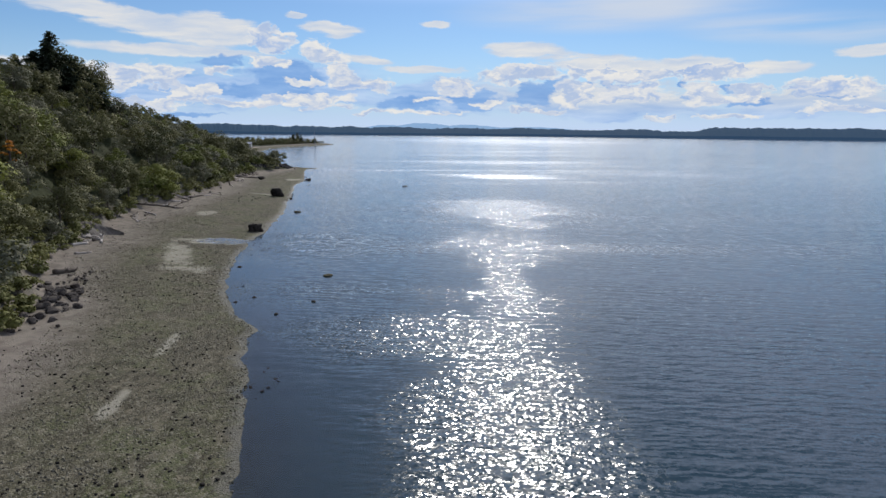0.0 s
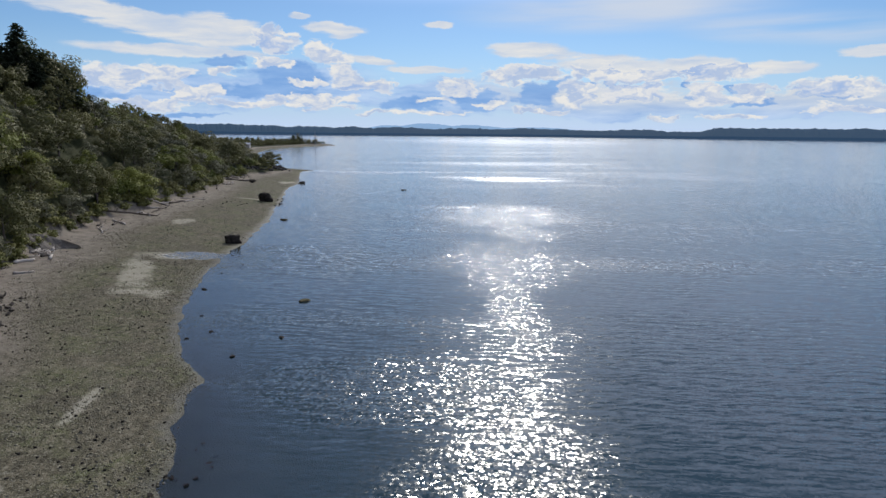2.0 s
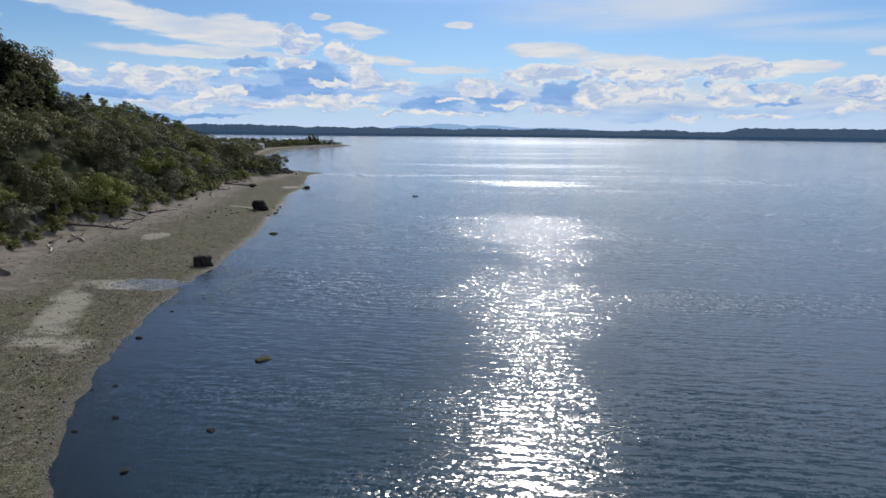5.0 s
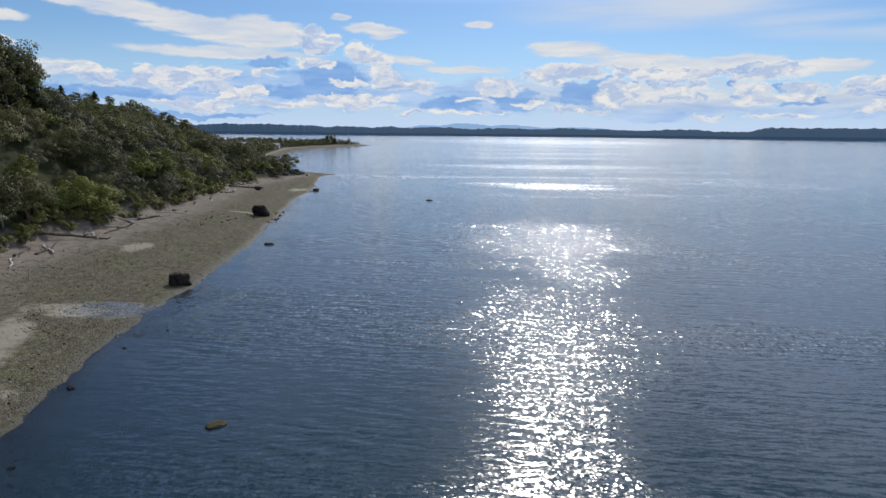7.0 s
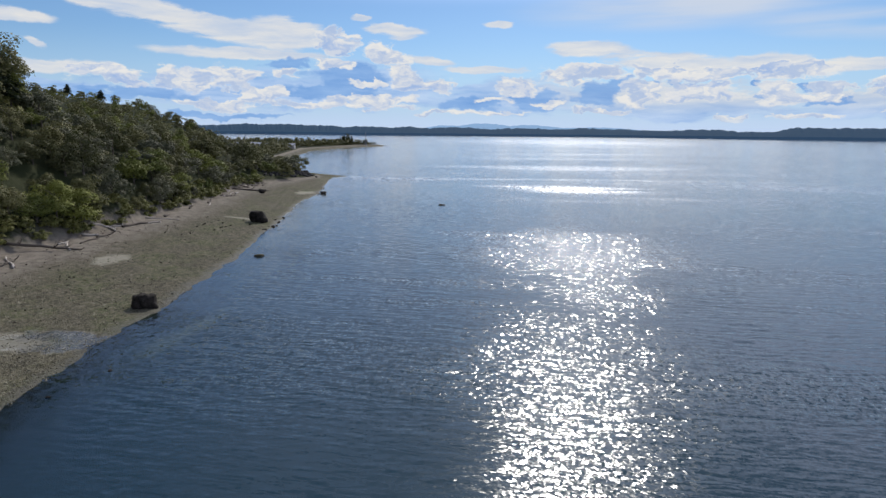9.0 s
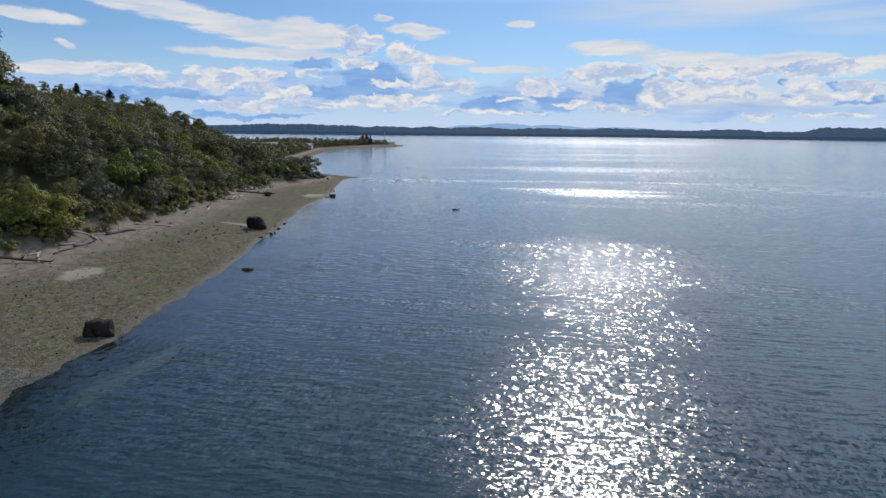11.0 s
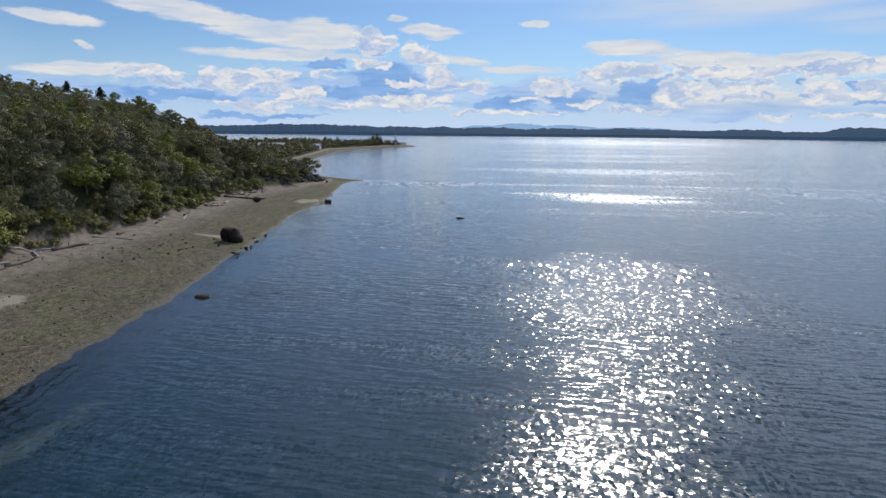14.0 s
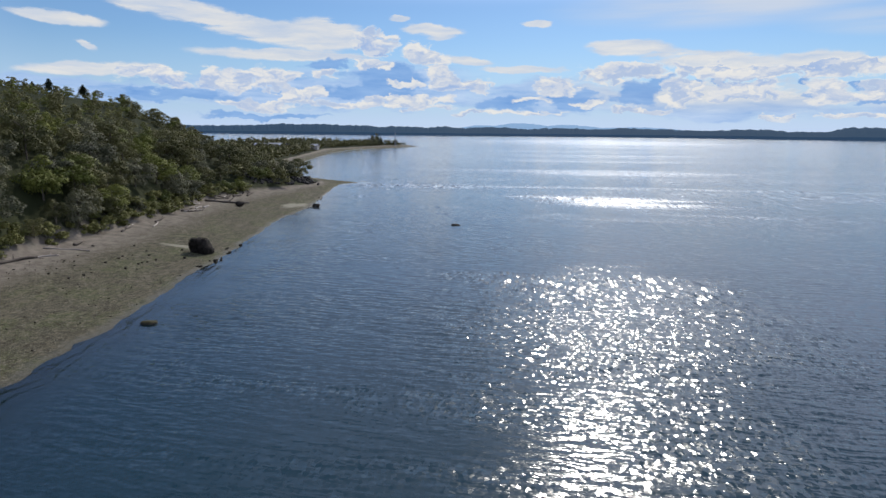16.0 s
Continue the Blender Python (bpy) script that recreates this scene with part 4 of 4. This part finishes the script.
def boulder(name, seed, x, y, size, mat, label, turn=0.0, sunk=0.3, detail=3, facets=9, group="", z=None, rough=0.06, blocky=0.75, box=False):
    me = stone_shape(seed, size, facets, detail, rough, blocky, box)
    me.materials.append(mat)
    if detail > 2:
        me.polygons.foreach_set("use_smooth", np.ones(len(me.polygons), dtype=bool))
    ob = tagged(new(name, me), label, "rock" if name != "boulder" else "boulder", group)
    base = max(ground_at(x, y), -0.6) if z is None else z
    ob.matrix_world = pose(x, y, base + size[2] * (0.5 - sunk), 0, 0, turn)
    return ob


boulder("boulder", 21, -43.7, 140.8, (3.9, 3.3, 3.7), STONE_DARK, "large dark square-cut boulder on the gravel near the waterline", 24, 0.36, 4, 7, rough=0.2, box=True)
boulder("boulder", 12, -58.4, 217.0, (3.9, 3.6, 4.6), STONE_DARK, "large dark rounded boulder with a paler top on the gravel", 10, 0.30, 4, 6, rough=0.12, blocky=0.6)
boulder("boulder", 5, -82.0, 279.0, (2.6, 2.2, 1.9), STONE_DARK, "dark boulder high on the beach", 0, 0.15, 3)
boulder("rock", 6, -41.9, 175.8, (1.9, 1.5, 1.1), STONE_WEED, "low weedy rock standing in the shallows", 40, 0.35, z=-0.25)
boulder("rock", 7, -18.7, 96.2, (1.8, 1.2, 0.9), STONE_WEED, "flat weed-covered rock breaking the water", 35, 0.30, 4, z=-0.35, facets=12, rough=0.22)
boulder("rock", 8, -15.2, 263.5, (2.6, 1.8, 1.2), STONE_DARK, "dark rock standing alone in the water", 0, 0.35, z=-0.3)
boulder("rock", 9, -63.2, 292.5, (2.0, 1.7, 1.7), STONE_DARK, "dark rock at the water's edge", 0, 0.3, z=-0.1)
boulder("rock", 10, -35.0, 102.3, (0.8, 0.65, 0.6), STONE_DARK, "small dark rock in the shallows", 0, 0.35, z=-0.15)
for k, (x, y, s) in enumerate([(-17.7, 80.8, 0.7), (-21.4, 74.6, 0.65), (-26.6, 82.7, 0.6), (-28.5, 80.2, 0.5), (-30.2, 89.0, 0.5), (-36.2, 113.0, 0.5), (-34.6, 119.5, 0.5)]):
    boulder("rock", 30 + k, x, y, (s, s * 0.8, s * 0.7), STONE_DARK, "small dark rock just above the water", 50 * k, 0.3, 2, z=-0.1, group="small rocks in the shallows")

r = np.random.default_rng(12)
STONES = []
for k in range(10):
    me = stone_shape(100 + k, (1.0, r.uniform(0.65, 0.95), r.uniform(0.55, 0.85)), 7, 2, 0.12, 0.55)
    me.materials.append(STONE)
    STONES.append(me)
DARK_STONES = [me.copy() for me in STONES]
for me in DARK_STONES:
    me.materials[0] = RIPRAP
WET_STONES = [me.copy() for me in STONES]
for me in WET_STONES:
    me.materials[0] = STONE_DARK


def stones(meshes, places, label, group, r, lift=0.15):
    for x, y, s in places:
        ob = tagged(new("stone", meshes[r.integers(len(meshes))]), label, "stone", group)
        z = ground_at(x, y)
        ob.matrix_world = Matrix.LocRotScale((x, y, z + s * lift), Euler((r.uniform(-0.4, 0.4), r.uniform(-0.4, 0.4), r.uniform(0, 6.28))), (s, s, s))


# the tumbled heap by the bluff's foot, in a band down the beach
heap = []
for _ in range(85):
    f = r.random()
    x, y = -45 - 7 * f + r.normal() * 1.4 - 0.0, 63 + 17 * f + r.normal() * 2.2
    heap.append((x, y, r.uniform(0.35, 1.15) if r.random() < 0.7 else r.uniform(1.0, 1.6)))
for _ in range(25):
    heap.append((-53 + r.normal() * 2.5, 84 + r.normal() * 4.0, r.uniform(0.3, 0.8)))
stones(STONES, heap, "grey-brown angular stone in a tumbled heap on the beach", "stones of the heap", r)
edge = [(-16.9 + r.normal() * 0.8, 52 + r.normal() * 2.0, r.uniform(0.2, 0.5)) for _ in range(14)] + [(-15.6 + r.normal() * 0.7, 36.5 + r.normal() * 1.0, r.uniform(0.2, 0.5)) for _ in range(6)]
for _ in range(14):
    y = r.uniform(205, 228)
    edge.append((float(np.interp(y, SHORE_Y, SHORE_X)) - r.uniform(-1.0, 1.5), y, r.uniform(0.25, 0.9)))
for _ in range(16):
    y = r.uniform(270, 318)
    edge.append((float(np.interp(y, SHORE_Y, SHORE_X)) - r.uniform(-0.8, 1.6), y, r.uniform(0.25, 0.8)))
edge += [(-66 + r.normal() * 4.0, 203 + r.normal() * 8, r.uniform(0.3, 0.65)) for _ in range(24)]
stones(WET_STONES, edge, "small dark stone lying on the wet gravel", "stones of the lower beach", r)
bank = []
for _ in range(160):
    f = r.random()
    x, y = -97 + 15 * f, 318 + 32 * f
    up = r.random() ** 1.4
    bank.append((x - 8.0 * up + r.normal() * 0.6, y + 4.5 * up + r.normal() * 0.8, r.uniform(0.9, 1.9)))
stones(DARK_STONES, bank, "dark angular stone of the bank protecting the point", "stones of the bank", r, 0.3)
def pebbles(name, count, x_share, y0, y1, lo, hi, mat, label, seed):
    """Loose cobbles too many to count, joined."""
    r = np.random.default_rng(seed)
    base = []
    for k in range(6):
        bm = bmesh.new()
        bmesh.ops.create_icosphere(bm, subdivisions=1, radius=0.5)
        v = np.array([tuple(q.co) for q in bm.verts]) * (1 + 0.18 * r.normal(size=(len(bm.verts), 1))) * np.array([1.0, 0.8, 0.6])
        base.append((v, np.array([[q.index for q in f.verts] for f in bm.faces])))
        bm.free()
    y = y0 + (y1 - y0) * r.random(count) ** 1.5
    a, b = np.interp(y, SHORE_Y, SHORE_X), np.interp(y, FOOT_Y, FOOT_X)
    x = a + (b - a) * r.uniform(x_share[0], x_share[1], count)
    keep = wobble(x, y, 0.16, seed) + 0.6 * wobble(x, y, 0.5, seed + 1.0) + r.normal(size=count) * 0.6 > 0.0
    x, y = x[keep], y[keep]
    count = len(x)
    z = land(x, y)[0]
    s = lo + (hi - lo) * r.random(count) ** 2.5
    verts, faces, o = [], [], 0
    for k in range(count):
        v, f = base[k % 6]
        w = r.uniform(0, 6.28)
        c, q = math.cos(w), math.sin(w)
        p = v * s[k]
        verts.append(np.stack([p[:, 0] * c - p[:, 1] * q + x[k], p[:, 0] * q + p[:, 1] * c + y[k], p[:, 2] + z[k] + 0.1 * s[k]], 1))
        faces.append(f + o)
        o += len(v)
    verts, faces = np.concatenate(verts).astype(np.float32), np.concatenate(faces).astype(np.int32)
    me = bpy.data.meshes.new(name)
    me.vertices.add(len(verts))
    me.vertices.foreach_set("co", verts.ravel())
    me.loops.add(faces.size)
    me.loops.foreach_set("vertex_index", faces.ravel())
    me.polygons.add(len(faces))
    me.polygons.foreach_set("loop_start", np.arange(0, faces.size, 3, dtype=np.int32))
    me.materials.append(mat)
    me.update(calc_edges=True)
    return tagged(new(name, me), label, "cobbles", kind="stuff")


COBBLE = mat_rock("cobble", (0.045, 0.040, 0.028, 1), (0.27, 0.245, 0.190, 1), 0.3)
pebbles("cobbles", 34000, (0.0, 0.85), 28, 150, 0.09, 0.28, COBBLE, "grey and pale cobbles strewn over the lower beach", 41)
pebbles("dark_cobbles", 4200, (0.03, 0.95), 30, 200, 0.10, 0.36, STONE_DARK, "dark stones strewn over the gravel", 42)


# ---- drift timber ----
def log(name, seed, x, y, length, girth, turn, mat, label, branches=3, lift=0.0):
    r = np.random.default_rng(seed)
    n = 7
    line = [(length * (k / (n - 1) - 0.5), 0.12 * girth * r.normal() + 0.25 * math.sin(k * 0.8 + seed), 0.05 * r.normal()) for k in range(n)]
    pieces = [tube(line, [girth * (0.62 - 0.035 * k) * r.uniform(0.9, 1.1) for k in range(n)], 9)]
    for _ in range(branches):
        k = r.integers(1, n)
        s = Vector(line[k])
        d = Vector((r.uniform(0.2, 1.0), r.choice([-1, 1]) * r.uniform(0.4, 1.0), r.uniform(0.1, 0.8))) * length * r.uniform(0.10, 0.22)
        pieces.append(tube([s, s + d * 0.6, s + d + Vector((0, 0, 0.1 * length * r.random()))], [girth * 0.28, girth * 0.2, girth * 0.08], 5))
    v, f = join(pieces)
    ob = tagged(new(name, mesh_from(name, v, f, mat, True)), label, "driftwood", "drift timber along the bluff foot")
    s, c = math.sin(radians(turn)) * length / 2, math.cos(radians(turn)) * length / 2
    za, zb = ground_at(x - c, y - s), ground_at(x + c, y + s)
    ob.matrix_world = pose(x, y, (za + zb) / 2 + girth * 0.42 + lift, 0, -math.degrees(math.atan2(zb - za, length)), turn)
    return ob


r = np.random.default_rng(77)
for k in range(46):
    y = r.uniform(100, 312)
    x = foot_x(y) + r.uniform(0.8, 5.5)
    pale = r.random() < 0.55
    log("driftwood_log", 300 + k, x, y, r.uniform(2.5, 8.0), r.uniform(0.22, 0.5), 100 + r.normal() * 28, DRIFT if pale else DRIFT_DARK,
        "bleached grey driftwood log on the upper beach" if pale else "dark weathered driftwood log on the upper beach", int(r.integers(0, 4)))
log("fallen_tree", 7, -77.5, 165, 11, 0.45, 35, DRIFT_DARK, "dark fallen tree with bare branches lying on the beach", 6)
log("fallen_tree", 9, -88, 283, 13, 0.55, 20, DRIFT_DARK, "dark fallen trunk lying across the upper beach", 3)
log("drift_stump", 4, -57, 88.5, 3.2, 0.7, 60, DRIFT_DARK, "dark driftwood stump with upturned roots on the beach", 7)


# ---- eroded bank at the bluff's foot ----
def bank_face(name, x, y, length, height, turn, seed, label):
    r = np.random.default_rng(seed)
    xs_, zs_ = np.linspace(-length / 2, length / 2, 46), np.linspace(0, 1, 14)
    verts, faces = [], []
    for z in zs_:
        for u in xs_:
            e = max(1 - (2 * u / length) ** 4, 0.0)
            b = 0.9 * noise.noise(Vector((u * 0.4, z * 1.5, seed))) + 0.7 * noise.noise(Vector((u * 1.6, z * 0.5, seed + 4)))
            verts.append((u, -0.3 + 4.2 * z * e + b - 2.6 * (1 - e), -0.5 + (height * e + 0.5) * z ** 0.8 + 0.15 * b))
    n = len(xs_)
    for j in range(len(zs_) - 1):
        for i in range(n - 1):
            k = j * n + i
            faces.append((k, k + 1, k + 1 + n, k + n))
    ob = tagged(new(name, mesh_from(name, verts, faces, CLAY, True)), label, "bank", kind="structure")
    ob.matrix_world = pose(x, y, ground_at(x, y), 0, 0, turn)
    return ob


bank_face("clay_bank", -70.8, 118, 14, 2.8, 75, 3, "bare grey clay bank at the foot of the bluff")


# ---- the spit ----
def poplar(name, seed, height, x, y):
    ob = tagged(new(name), "tall narrow dark poplar in the row on the spit", "tree", "poplars on the spit")
    q, c = crown_corners(seed, height, height * 0.10, 80, 24, 0.7, 0.02)
    v, f = trunk_shape(seed, height, 1.5, c, 3)
    part("trunk", mesh_from("trunk", v, f, BARK, True), ob)
    part("crown", quads("crown", q, LEAF_ALDER), ob)
    ob.matrix_world = pose(x, y, ground_at(x, y) - 0.3)


for k, (dx, h) in enumerate([(-11, 12), (-8, 15), (-4.5, 17), (-1, 18), (2.5, 16.5), (5.5, 15), (8.5, 11)]):
    poplar("poplar_tree", 200 + k, h, -229 + dx, 990 + 3 * (k % 2))
round_tree = broad_tree("round_tree", 240, 12.0, 5.5, LEAF_ALDER, "dark round-crowned tree standing alone on the flat", 26, 30, 1.0)
round_tree.matrix_world = pose(-240, 640, ground_at(-240, 640) - 2.0)
tagged(round_tree, group="trees on the spit")


def mast(x, y, height):
    ob = tagged(new("lattice_mast"), "thin grey steel lattice mast on the spit", "mast")
    legs = [(-1.1, -1.1), (1.1, -1.1), (1.1, 1.1), (-1.1, 1.1)]
    for a, b in legs:
        v, f = tube([(a, b, 0), (a * 0.15, b * 0.15, height)], [0.22, 0.12], 5)
        part("leg", mesh_from("leg", v, f, STEEL), ob)
    for k in range(1, 7):
        z = height * k / 7
        s = 1 - 0.85 * k / 7
        pieces = [tube([(legs[i][0] * s, legs[i][1] * s, z), (legs[(i + 1) % 4][0] * s, legs[(i + 1) % 4][1] * s, z)], [0.1, 0.1], 4) for i in range(4)]
        v, f = join(pieces)
        part("brace", mesh_from("brace", v, f, STEEL), ob)
    ob.matrix_world = pose(x, y, ground_at(x, y))


mast(-203, 1000, 21)


def shed(x, y, w, d, h, turn):
    ob = tagged(new("shed"), "long low pale building with a grey metal roof on the flat", "building", "buildings on the flat")
    bm = bmesh.new()
    bmesh.ops.create_cube(bm, size=1.0)
    for v in bm.verts:
        v.co = Vector((v.co.x * w, v.co.y * d, (v.co.z + 0.5) * h))
    bmesh.ops.bevel(bm, geom=bm.edges[:], offset=0.05, segments=1, affect="EDGES")
    me = bpy.data.meshes.new("wall")
    bm.to_mesh(me)
    bm.free()
    me.materials.append(PAINT)
    part("wall", me, ob)
    o, t = 0.5, 0.25
    verts = []
    for px_ in (-w / 2 - o, w / 2 + o):
        for q, z in ((-d / 2 - o, h - 0.2), (0, h + d * 0.18), (d / 2 + o, h - 0.2), (d / 2 + o, h - 0.2 + t), (0, h + d * 0.18 + t), (-d / 2 - o, h - 0.2 + t)):
            verts.append((px_, q, z + 0.03))
    faces = [(0, 1, 4, 5), (1, 2, 3, 4), (11, 10, 7, 6), (10, 9, 8, 7)] + [(k, k + 6, (k + 1) % 6 + 6, (k + 1) % 6) for k in range(6)]
    part("roof", mesh_from("roof", verts, faces, ROOF), ob, "grey metal gable roof")
    for k in (-0.3, 0.0, 0.3):
        v = [(k * w - 1.2, -d / 2 - 0.06, 0.02), (k * w + 1.2, -d / 2 - 0.06, 0.02), (k * w + 1.2, -d / 2 - 0.06, 2.6), (k * w - 1.2, -d / 2 - 0.06, 2.6),
             (k * w - 1.2, -d / 2 + 0.02, 0.02), (k * w + 1.2, -d / 2 + 0.02, 0.02), (k * w + 1.2, -d / 2 + 0.02, 2.6), (k * w - 1.2, -d / 2 + 0.02, 2.6)]
        part("door", mesh_from("door", v, [(0, 1, 2, 3), (7, 6, 5, 4), (0, 4, 5, 1), (1, 5, 6, 2), (2, 6, 7, 3), (3, 7, 4, 0)], STEEL), ob)
    ob.matrix_world = pose(x, y, ground_at(x, y), 0, 0, turn)


shed(-262, 705, 34, 12, 4.5, 12)
shed(-236, 735, 22, 10, 4.0, 8)
shed(-330, 690, 26, 12, 4.5, -5)
